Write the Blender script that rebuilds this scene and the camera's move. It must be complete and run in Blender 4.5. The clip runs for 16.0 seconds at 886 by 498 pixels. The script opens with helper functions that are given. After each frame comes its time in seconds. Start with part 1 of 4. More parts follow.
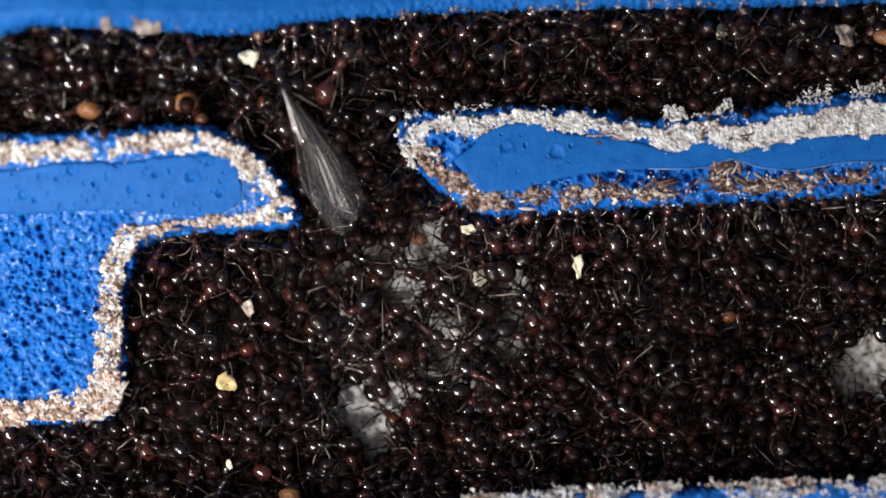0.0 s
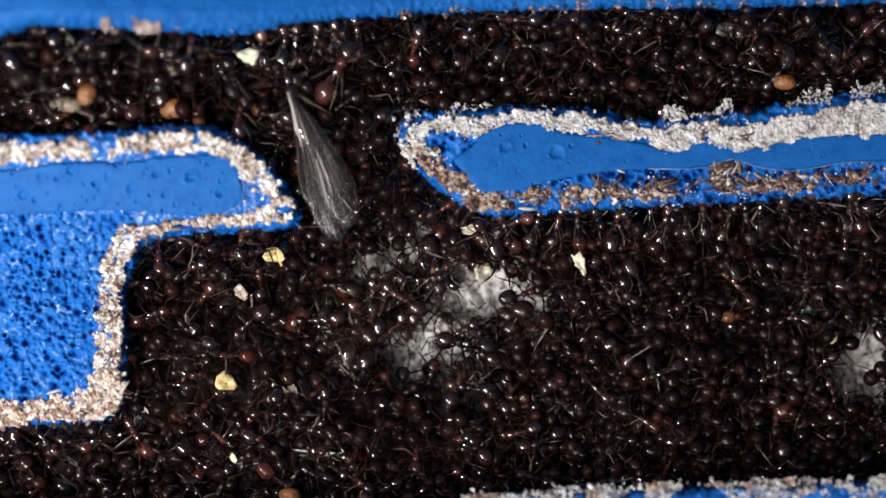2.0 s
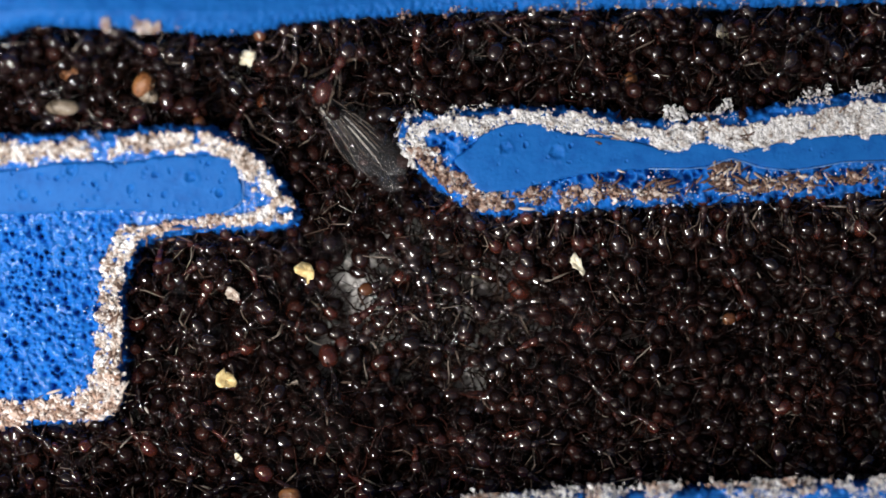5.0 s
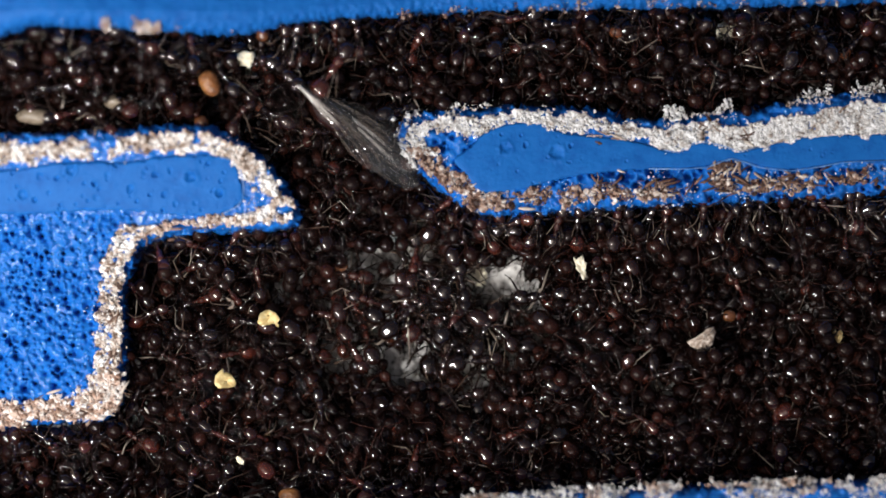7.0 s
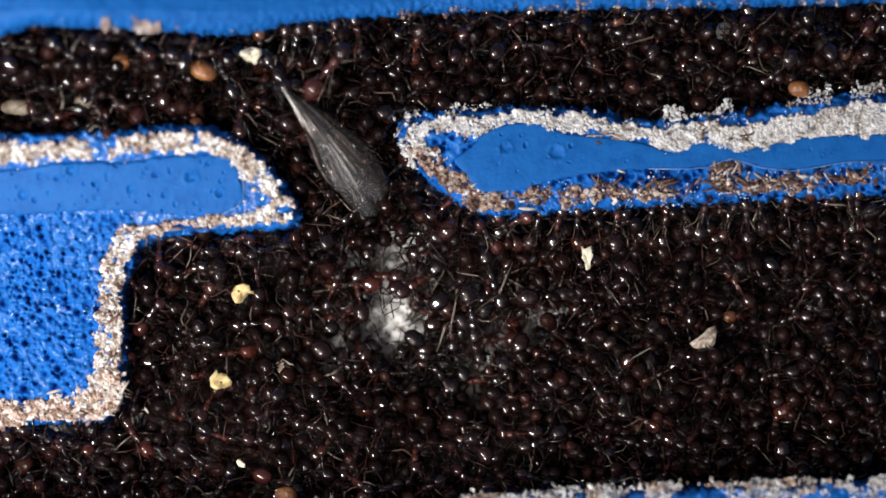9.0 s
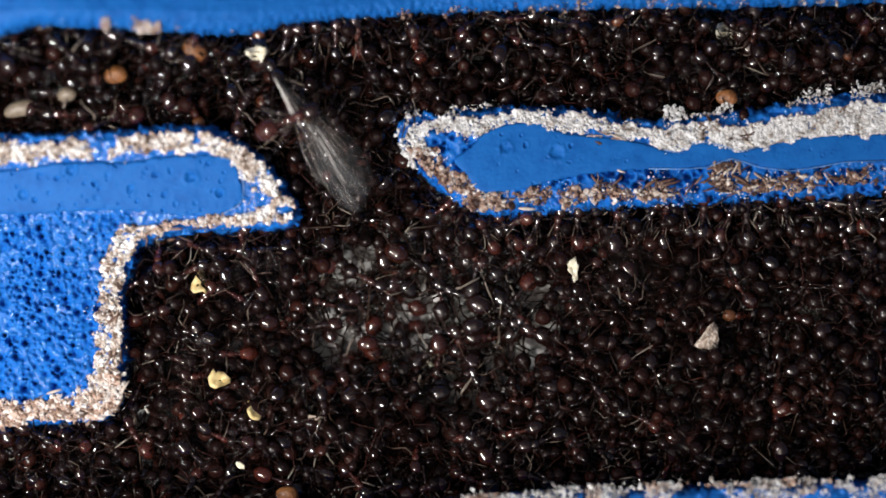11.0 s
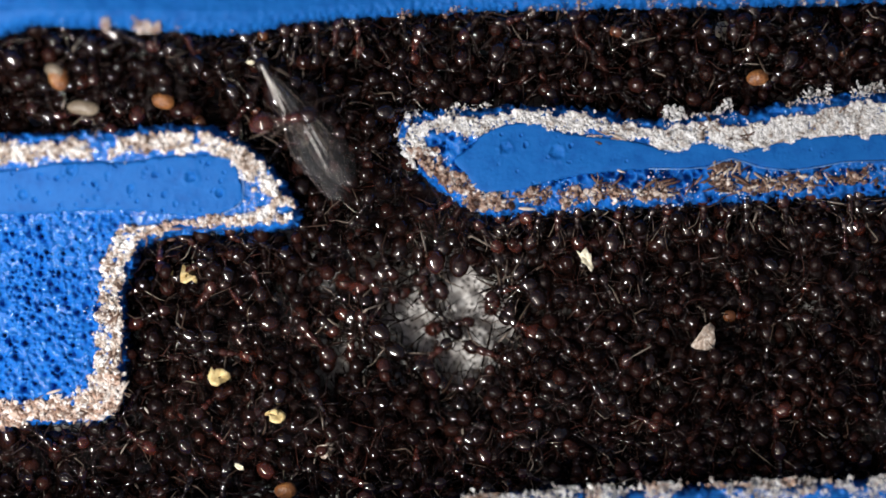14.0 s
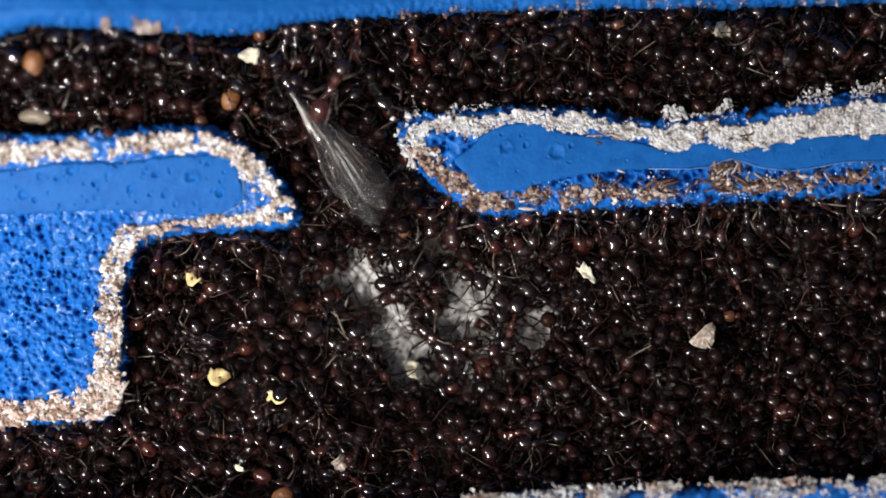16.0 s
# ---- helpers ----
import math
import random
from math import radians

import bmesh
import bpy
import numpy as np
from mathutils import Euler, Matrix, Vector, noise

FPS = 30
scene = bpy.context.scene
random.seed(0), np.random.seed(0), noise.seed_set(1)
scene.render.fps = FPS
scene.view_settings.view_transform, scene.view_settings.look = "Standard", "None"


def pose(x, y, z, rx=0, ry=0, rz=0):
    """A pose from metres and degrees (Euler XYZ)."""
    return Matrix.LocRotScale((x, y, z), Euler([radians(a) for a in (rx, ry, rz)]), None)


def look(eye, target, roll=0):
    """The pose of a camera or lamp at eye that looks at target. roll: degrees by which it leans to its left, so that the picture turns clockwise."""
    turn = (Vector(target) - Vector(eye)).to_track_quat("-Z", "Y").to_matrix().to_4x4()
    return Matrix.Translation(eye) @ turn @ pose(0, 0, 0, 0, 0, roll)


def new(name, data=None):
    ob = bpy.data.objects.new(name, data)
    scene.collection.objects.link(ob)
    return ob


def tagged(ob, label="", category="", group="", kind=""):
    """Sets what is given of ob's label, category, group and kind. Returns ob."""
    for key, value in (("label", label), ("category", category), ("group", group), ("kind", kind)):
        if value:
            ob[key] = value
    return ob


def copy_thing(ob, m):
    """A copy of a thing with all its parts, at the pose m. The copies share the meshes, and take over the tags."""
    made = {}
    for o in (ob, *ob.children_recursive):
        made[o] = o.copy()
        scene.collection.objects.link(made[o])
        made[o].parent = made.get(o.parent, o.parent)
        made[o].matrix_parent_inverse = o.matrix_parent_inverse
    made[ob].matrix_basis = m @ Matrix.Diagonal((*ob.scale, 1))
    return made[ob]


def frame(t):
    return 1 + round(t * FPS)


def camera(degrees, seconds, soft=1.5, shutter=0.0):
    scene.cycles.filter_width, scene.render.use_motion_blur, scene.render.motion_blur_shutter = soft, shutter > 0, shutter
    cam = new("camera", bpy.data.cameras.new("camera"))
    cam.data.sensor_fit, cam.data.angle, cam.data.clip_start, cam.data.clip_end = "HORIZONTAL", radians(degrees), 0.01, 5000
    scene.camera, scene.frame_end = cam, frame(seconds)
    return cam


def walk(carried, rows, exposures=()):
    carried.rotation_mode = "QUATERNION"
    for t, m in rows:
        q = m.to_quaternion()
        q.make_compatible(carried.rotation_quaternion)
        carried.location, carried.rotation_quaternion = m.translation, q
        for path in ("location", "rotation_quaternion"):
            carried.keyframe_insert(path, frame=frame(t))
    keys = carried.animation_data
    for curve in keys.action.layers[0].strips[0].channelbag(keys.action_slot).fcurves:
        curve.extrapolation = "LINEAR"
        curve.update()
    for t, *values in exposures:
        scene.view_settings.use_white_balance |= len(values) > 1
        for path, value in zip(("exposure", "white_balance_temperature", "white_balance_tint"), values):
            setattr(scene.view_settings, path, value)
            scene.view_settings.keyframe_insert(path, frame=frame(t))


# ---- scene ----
U = 0.00004            # one plan unit: 0.04 mm; the view is 1568 units wide and 882 deep
HIGH = 0.1475          # height of the lens over the lid's upper face
FLOOR_Z = -0.0056      # pale floor under the slots

cam = camera(2 * math.degrees(math.atan(784 * U / HIGH)), 16.0, soft=1.6)
cam.data.dof.use_dof, cam.data.dof.focus_distance, cam.data.dof.aperture_fstop = True, HIGH + 0.0018, 10.0
walk(cam, [(0.0, pose(0, 0, HIGH)), (16.0, pose(0, 0, HIGH))])

# ---- light ----
world = bpy.data.worlds.new("sky")
scene.world = world
world.use_nodes = True
sky = world.node_tree.nodes.new("ShaderNodeTexSky")
sky.sky_type, sky.sun_disc = "NISHITA", False
sky.sun_elevation, sky.sun_rotation = radians(60), radians(221)
sky.air_density, sky.dust_density, sky.ozone_density = 0.4, 6.0, 0.0
world.node_tree.links.new(sky.outputs[0], world.node_tree.nodes["Background"].inputs[0])
world.node_tree.nodes["Background"].inputs[1].default_value = 0.074
# the two square heads of the macro lamp beside the lens: they leave paired square glints on every ant and fade towards the far side
for place_at, power in (((-0.081, -0.020, 0.085), 0.131), ((-0.038, -0.062, 0.085), 0.114)):
    lamp = new("lamp_head", bpy.data.lights.new("lamp_head", "AREA"))
    lamp.data.shape, lamp.data.size, lamp.data.energy, lamp.data.color = "SQUARE", 0.015, power, (1.0, 0.98, 0.955)
    lamp.matrix_world = look(place_at, (-0.006, 0, 0))
scene.view_settings.exposure = -0.42


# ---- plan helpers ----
def spot(u, v, z=0.0):
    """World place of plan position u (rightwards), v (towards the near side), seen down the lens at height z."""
    k = U * (HIGH - z) / HIGH
    return Vector(((u - 784) * k, (441 - v) * k, z))


def lift(u, v):
    """How far the bent lid and the crowd stand up towards the far corner."""
    return 0.0058 * np.clip((480 - np.asarray(v)) / 400, 0, 1.15) * np.clip((1000 - np.asarray(u)) / 900, 0.25, 1.0)


def level(u, v):
    return np.zeros(np.shape(u))


def stepped(u, v):
    """The lower strip lies over the rest."""
    return np.full(np.shape(u), 0.0032)


def lattice_noise(u, v, size, seed):
    """Smooth value noise, 0 to 1, over arrays of plan positions."""
    table = np.random.RandomState(seed).rand(128, 128)
    a, b = np.asarray(u) / size + 500.3, np.asarray(v) / size + 500.7
    i, j = np.floor(a).astype(int), np.floor(b).astype(int)
    f, g = a - i, b - j
    f, g = f * f * (3 - 2 * f), g * g * (3 - 2 * g)
    i0, i1, j0, j1 = i % 128, (i + 1) % 128, j % 128, (j + 1) % 128
    return (table[i0, j0] * (1 - f) + table[i1, j0] * f) * (1 - g) + (table[i0, j1] * (1 - f) + table[i1, j1] * f) * g


def rounded(points, times=2):
    """A closed outline with its corners cut off."""
    p = np.array(points, float)
    for _ in range(times):
        q = np.roll(p, -1, 0)
        p = np.stack([p * 0.75 + q * 0.25, p * 0.25 + q * 0.75], 1).reshape(-1, 2)
    return p


def inside(u, v, outline):
    """Distance in plan units to the outline, positive inside it."""
    u, v = np.asarray(u, float), np.asarray(v, float)
    best = np.full(u.shape, 1e9)
    odd = np.zeros(u.shape, bool)
    for (x0, y0), (x1, y1) in zip(outline, np.roll(outline, -1, 0)):
        dx, dy = x1 - x0, y1 - y0
        t = np.clip(((u - x0) * dx + (v - y0) * dy) / (dx * dx + dy * dy + 1e-9), 0, 1)
        best = np.minimum(best, (u - x0 - t * dx) ** 2 + (v - y0 - t * dy) ** 2)
        if y0 != y1:
            odd ^= ((y0 > v) != (y1 > v)) & (u < (x1 - x0) * (v - y0) / (y1 - y0) + x0)
    return np.where(odd, 1, -1) * np.sqrt(best)


def mesh_from(name, verts, faces, material, smooth=True):
    me = bpy.data.meshes.new(name)
    me.from_pydata([tuple(p) for p in verts], [], [tuple(f) for f in faces])
    me.materials.append(material)
    if smooth:
        me.polygons.foreach_set("use_smooth", [True] * len(me.polygons))
    me.update()
    return me


def child(name, me, parent, label="", m=None):
    ob = new(name, me)
    ob.parent = parent
    if m is not None:
        ob.matrix_basis = m
    return tagged(ob, label)


def relief(name, outline, height, step, parent, material, label="", bottom=None, reach=0, within=None, raised=level):
    """A piece cut to an outline, its upper face shaped by height(u, v, d); its rim drops to bottom."""
    lo, hi = outline.min(0) - 6, outline.max(0) + 6
    if within:
        lo, hi = np.maximum(lo, within[:2]), np.minimum(hi, within[2:])
    us, vs = np.arange(lo[0], hi[0] + step, step), np.arange(lo[1], hi[1] + step, step)
    u, v = np.meshgrid(us, vs)
    d = inside(u, v, outline) + reach * (lattice_noise(u, v, 9, 3) + 0.6 * lattice_noise(u, v, 4.5, 4) - 0.8)
    up = raised(u, v)
    z = np.where(d > 0, height(u, v, d) + up, bottom + up * (bottom > -0.001))
    k = U * (HIGH - np.maximum(z, -0.002)) / HIGH
    verts = np.stack([(u - 784) * k, (441 - v) * k, z], -1).reshape(-1, 3)
    h, w = u.shape
    n = np.arange(h * w).reshape(h, w)
    keep = (d[:-1, :-1] > 0) | (d[1:, :-1] > 0) | (d[:-1, 1:] > 0) | (d[1:, 1:] > 0)
    faces = np.stack([n[:-1, :-1], n[1:, :-1], n[1:, 1:], n[:-1, 1:]], -1)[keep]
    used, back = np.unique(faces, return_inverse=True)
    return child(name, mesh_from(name, verts[used], back.reshape(-1, 4), material), parent, label)


# ---- materials ----
def shader(name, rough=0.5, spec=0.5, coat=0.0, lens=1.5):
    m = bpy.data.materials.new(name)
    m.use_nodes = True
    b = m.node_tree.nodes["Principled BSDF"]
    b.inputs["Roughness"].default_value = rough
    b.inputs["Specular IOR Level"].default_value = spec
    b.inputs["Coat Weight"].default_value = coat
    b.inputs["Coat Roughness"].default_value = 0.09
    b.inputs["Coat IOR"].default_value = lens
    return m, m.node_tree, b


def add(tree, kind, **values):
    n = tree.nodes.new(kind)
    for key, value in values.items():
        n.inputs[key.replace("_", " ")].default_value = value
    return n


def ramp(tree, source, stops):
    r = tree.nodes.new("ShaderNodeValToRGB")
    while len(r.color_ramp.elements) < len(stops):
        r.color_ramp.elements.new(1.0)
    for e, (at, colour) in zip(r.color_ramp.elements, stops):
        e.position, e.color = at, (*colour, 1)
    tree.links.new(source, r.inputs[0])
    return r.outputs[0]


def place(tree):
    return tree.nodes.new("ShaderNodeTexCoord").outputs["Object"]


def bumped(tree, b, scale, distance, strength=0.6, detail=4.0):
    n = add(tree, "ShaderNodeTexNoise", Scale=scale, Detail=detail)
    tree.links.new(place(tree), n.inputs["Vector"])
    k = add(tree, "ShaderNodeBump", Strength=strength, Distance=distance)
    tree.links.new(n.outputs[0], k.inputs["Height"])
    tree.links.new(k.outputs[0], b.inputs["Normal"])
    tree.links.new(k.outputs[0], b.inputs["Coat Normal"])
    return n


def mottled(name, scale, stops, rough, bump_scale, bump, spec=0.5, coat=0.0, strength=0.6):
    m, tree, b = shader(name, rough, spec, coat)
    n = add(tree, "ShaderNodeTexNoise", Scale=scale, Detail=6.0, Roughness=0.65)
    tree.links.new(place(tree), n.inputs["Vector"])
    tree.links.new(ramp(tree, n.outputs[0], stops), b.inputs["Base Color"])
    bumped(tree, b, bump_scale, bump, strength)
    return m


def by_random(name, stops, rough, spec=0.5, island=False, coat=0.0, bump_scale=0.0, bump=0.0, clump=0.0, lens=1.5, detail=4.0, gloss=0.09):
    m, tree, b = shader(name, rough, spec, coat, lens)
    b.inputs["Coat Roughness"].default_value = gloss
    source = tree.nodes.new("ShaderNodeNewGeometry").outputs["Random Per Island"] if island else tree.nodes.new("ShaderNodeObjectInfo").outputs["Random"]
    if clump:
        n = add(tree, "ShaderNodeTexNoise", Scale=clump, Detail=3.0)
        tree.links.new(place(tree), n.inputs["Vector"])
        mix = add(tree, "ShaderNodeMath")
        mix.operation = "MULTIPLY_ADD"
        mix.inputs[1].default_value = 2.0
        shift = add(tree, "ShaderNodeMath")
        shift.operation = "MULTIPLY_ADD"
        shift.inputs[1].default_value, shift.inputs[2].default_value = 0.7, -0.81
        tree.links.new(source, shift.inputs[0])
        tree.links.new(n.outputs[0], mix.inputs[0])
        tree.links.new(shift.outputs[0], mix.inputs[2])
        source = mix.outputs[0]
    tree.links.new(ramp(tree, source, stops), b.inputs["Base Color"])
    if bump:
        bumped(tree, b, bump_scale, bump, detail=detail)
    return m


BLUE_SMOOTH = mottled("worn_smooth_blue_paint", 900, [(0.28, (0.004, 0.075, 0.31)), (0.5, (0.008, 0.112, 0.40)), (0.72, (0.010, 0.126, 0.435)), (0.85, (0.04, 0.20, 0.52))], 0.5, 3200, 0.00006, spec=0.12, coat=0.0)
BLUE_ROUGH = mottled("pitted_blue_paint", 1500, [(0.3, (0.006, 0.09, 0.39)), (0.7, (0.012, 0.155, 0.55))], 0.24, 8000, 0.00002, spec=0.12, coat=0.5)
GRIT_WHITE = by_random("chalky_white_grit", [(0.0, (0.16, 0.11, 0.085)), (0.16, (0.46, 0.41, 0.37)), (0.40, (0.62, 0.61, 0.60)), (0.75, (0.80, 0.80, 0.805)), (1.0, (0.87, 0.87, 0.875))], 0.7, island=True, bump_scale=9000, bump=0.00010, clump=1000)
GRIT_SAND = by_random("pale_sandy_grit", [(0.0, (0.13, 0.075, 0.055)), (0.25, (0.36, 0.27, 0.21)), (0.5, (0.60, 0.51, 0.45)), (0.7, (0.80, 0.78, 0.76)), (1.0, (0.92, 0.91, 0.91))], 0.65, island=True, bump_scale=9000, bump=0.00010, clump=1000)
GRIT_TAN = by_random("sandy_tan_grit", [(0.0, (0.10, 0.055, 0.04)), (0.3, (0.34, 0.21, 0.15)), (0.6, (0.58, 0.43, 0.35)), (0.8, (0.76, 0.71, 0.68)), (1.0, (0.9, 0.89, 0.88))], 0.65, island=True, bump_scale=9000, bump=0.00010, clump=1000)
GRIT_BROWN = by_random("rusty_brown_grit", [(0.0, (0.03, 0.013, 0.010)), (0.34, (0.15, 0.075, 0.052)), (0.62, (0.34, 0.22, 0.165)), (0.84, (0.58, 0.49, 0.43)), (1.0, (0.78, 0.75, 0.73))], 0.6, island=True, bump_scale=9000, bump=0.00010, clump=1100)
FIBRE = by_random("dry_plant_fibre", [(0.0, (0.03, 0.014, 0.009)), (0.5, (0.11, 0.055, 0.036)), (0.75, (0.28, 0.19, 0.14)), (1.0, (0.66, 0.60, 0.53))], 0.6)
# paler blue that paints light caught on the skins' edges
EDGE_GLINT = mottled("pale_blue_edge_glint", 1500, [(0.3, (0.03, 0.17, 0.48)), (0.7, (0.22, 0.38, 0.66))], 0.3, 4000, 0.00003)
SOIL = mottled("dry_brown_soil", 60, [(0.3, (0.10, 0.07, 0.05)), (0.7, (0.22, 0.16, 0.11))], 0.9, 300, 0.002)


def floor_shader():
    """Pale plaster with stained patches; shade in its dimples is painted as dark spots."""
    m, tree, b = shader("pale_pored_plaster", 0.6)
    n = add(tree, "ShaderNodeTexNoise", Scale=1500.0, Detail=5.0, Roughness=0.6)
    tree.links.new(place(tree), n.inputs["Vector"])
    pore_shade = add(tree, "ShaderNodeTexVoronoi", Scale=2100.0, Randomness=1.0)
    warp = tree.nodes.new("ShaderNodeVectorMath")
    warp.operation = "MULTIPLY_ADD"
    warp.inputs[1].default_value = (0.0004, 0.0004, 0.0004)
    tree.links.new(n.outputs["Color"], warp.inputs[0])
    tree.links.new(place(tree), warp.inputs[2])
    tree.links.new(warp.outputs[0], pore_shade.inputs["Vector"])
    mix = tree.nodes.new("ShaderNodeMix")
    mix.data_type, mix.blend_type = "RGBA", "MULTIPLY"
    mix.inputs["Factor"].default_value = 1.0
    tree.links.new(ramp(tree, n.outputs[0], [(0.30, (0.20, 0.185, 0.17)), (0.44, (0.55, 0.53, 0.51)), (0.6, (0.70, 0.69, 0.67)), (0.8, (0.78, 0.77, 0.76))]), mix.inputs["A"])
    tree.links.new(ramp(tree, pore_shade.outputs["Distance"], [(0.20, (0.10, 0.09, 0.08)), (0.42, (1.0, 1.0, 1.0))]), mix.inputs["B"])
    tree.links.new(mix.outputs["Result"], b.inputs["Base Color"])
    bumped(tree, b, 5000, 0.00012)
    return m


PALE_FLOOR = floor_shader()
HEAD = by_random("brown_chitin", [(0.0, (0.0068, 0.0031, 0.0024)), (0.55, (0.0149, 0.0049, 0.0035)), (0.85, (0.027, 0.0074, 0.0049)), (0.97, (0.0567, 0.0121, 0.0068)), (1.0, (0.1215, 0.0459, 0.0175))], 0.6, spec=0.0, coat=1.0, bump_scale=4000, bump=0.000012, lens=1.88, detail=0.0, gloss=0.04)
THORAX = by_random("ribbed_brown_chitin", [(0.0, (0.0065, 0.0029, 0.0023)), (0.6, (0.0117, 0.0044, 0.0033)), (1.0, (0.0585, 0.013, 0.0078))], 0.6, spec=0.0, coat=1.0, bump_scale=5200, bump=0.00012, lens=1.9, detail=0.0, gloss=0.045)
GASTER = by_random("black_brown_chitin", [(0.0, (0.0054, 0.0027, 0.0022)), (0.5, (0.0108, 0.0041, 0.003)), (0.85, (0.0203, 0.0062, 0.0043)), (1.0, (0.0607, 0.0135, 0.0081))], 0.6, spec=0.0, coat=1.0, bump_scale=3000, bump=0.000010, lens=1.88, detail=0.0, gloss=0.04)
# the ramp's pale end stands in for glints along some legs
LIMB = by_random("brown_limb_chitin", [(0.0, (0.0065, 0.0039, 0.0031)), (0.75, (0.0143, 0.0078, 0.0059)), (0.9, (0.0455, 0.0286, 0.0208)), (1.0, (0.195, 0.1625, 0.1365))], 0.5, spec=0.0, coat=1.0, bump_scale=5000, bump=0.00006, lens=1.5, detail=0.0, gloss=0.06)
# lit copy of the limb chitin: light caught along thin limbs, put into colour
LIMB_LIT = by_random("lit_limb_chitin", [(0.0, (0.05, 0.035, 0.026)), (0.6, (0.10, 0.075, 0.058)), (1.0, (0.26, 0.22, 0.18))], 0.45, spec=0.0, coat=1.0, bump_scale=5000, bump=0.00004, lens=1.8, detail=0.0, gloss=0.07)
# chitin of the deeper ants, its shade put into darker, duller colour
MASS = by_random("shade_toned_chitin", [(0.0, (0.0057, 0.0025, 0.002)), (0.7, (0.0092, 0.0037, 0.0028)), (1.0, (0.0253, 0.0078, 0.0053))], 0.6, spec=0.0, island=True, coat=0.5, bump_scale=4500, bump=0.00007, lens=1.65, detail=0.0, gloss=0.04)
YELLOW = mottled("waxy_yellow_flake", 2500, [(0.3, (0.55, 0.36, 0.12)), (0.55, (0.78, 0.62, 0.30)), (0.8, (0.85, 0.76, 0.50))], 0.55, 6000, 0.00008)
CREAM = mottled("cream_white_flake", 2500, [(0.3, (0.58, 0.50, 0.34)), (0.6, (0.80, 0.76, 0.60))], 0.55, 6000, 0.00008)
TAN = mottled("greyish_tan_husk", 3600, [(0.32, (0.17, 0.12, 0.09)), (0.5, (0.38, 0.30, 0.24)), (0.68, (0.70, 0.64, 0.58))], 0.6, 5000, 0.00022)
AMBER = mottled("amber_seed_skin", 1500, [(0.3, (0.07, 0.026, 0.013)), (0.52, (0.26, 0.10, 0.030)), (0.8, (0.42, 0.20, 0.06))], 0.4, 4000, 0.00025, coat=0.4)
# whitish colour for reflections painted along the wing folds and root
WING_GLINT = mottled("wing_glint_streak", 2500, [(0.3, (0.28, 0.25, 0.22)), (0.6, (0.55, 0.52, 0.48))], 0.3, 5000, 0.00003, coat=1.0)
PALE = mottled("pale_waxy_skin", 1500, [(0.3, (0.12, 0.09, 0.06)), (0.7, (0.27, 0.22, 0.16))], 0.45, 4000, 0.00010, coat=0.15)


def wing_shader():
    m, tree, b = shader("clear_wing_film", 0.22, coat=0.6)
    b.inputs["Base Color"].default_value = (0.34, 0.345, 0.36, 1)
    grid = add(tree, "ShaderNodeMapping", Scale=(160.0, 900.0, 900.0))
    tree.links.new(place(tree), grid.inputs["Vector"])
    n = add(tree, "ShaderNodeTexNoise", Scale=1.0, Detail=3.0)
    tree.links.new(grid.outputs[0], n.inputs["Vector"])
    tree.links.new(ramp(tree, n.outputs[0], [(0.35, (0.010, 0.010, 0.010)), (0.55, (0.020, 0.020, 0.020)), (0.75, (0.045, 0.045, 0.045))]), b.inputs["Alpha"])
    k = add(tree, "ShaderNodeBump", Strength=0.5, Distance=0.0001)
    tree.links.new(n.outputs[0], k.inputs["Height"])
    tree.links.new(k.outputs[0], b.inputs["Normal"])
    tree.links.new(k.outputs[0], b.inputs["Coat Normal"])
    return m


WING = wing_shader()

# ---- the slotted lid ----
FAR_L, FAR_R, FAR_T, FAR_B = -260, 1830, -260, 1140
UPPER = rounded([(FAR_L, FAR_T), (FAR_R, FAR_T), (FAR_R, -2), (1568, 3), (1330, 11), (1100, 15), (900, 18), (760, 23), (680, 31), (560, 36), (500, 46),
                 (450, 60), (390, 64), (330, 59), (250, 53), (180, 52), (100, 46), (50, 48), (25, 60), (-20, 68), (FAR_L, 75)])
ELBOW = rounded([(FAR_L, 240), (0, 236), (120, 232), (230, 224), (350, 216), (395, 226), (440, 252), (480, 288), (515, 335), (538, 375), (535, 398), (500, 409),
                 (420, 412), (350, 415), (285, 422), (248, 438), (236, 470), (222, 520), (224, 570), (228, 620), (220, 690), (208, 735), (185, 748), (90, 753), (0, 757), (FAR_L, 765)])
BAR = rounded([(694, 222), (712, 206), (750, 194), (850, 188), (950, 183), (1070, 190), (1140, 212), (1190, 206), (1300, 192), (1400, 180), (1460, 168), (1568, 160), (FAR_R, 145),
               (FAR_R, 335), (1568, 346), (1500, 352), (1420, 356), (1300, 360), (1150, 369), (1000, 378), (920, 386), (870, 386), (820, 368), (770, 334), (722, 286), (700, 246)])
LOWER = rounded([(FAR_L, 915), (300, 905), (700, 893), (850, 884), (950, 874), (1100, 868), (1250, 862), (1400, 857), (1568, 851), (FAR_R, 842), (FAR_R, FAR_B), (FAR_L, FAR_B)])
PAD_LEFT = rounded([(FAR_L + 30, 310), (0, 303), (60, 296), (110, 286), (240, 289), (275, 276), (395, 275), (415, 285), (430, 320), (431, 355), (415, 370), (385, 382), (320, 382), (190, 371), (100, 378), (0, 383), (FAR_L + 30, 385)])
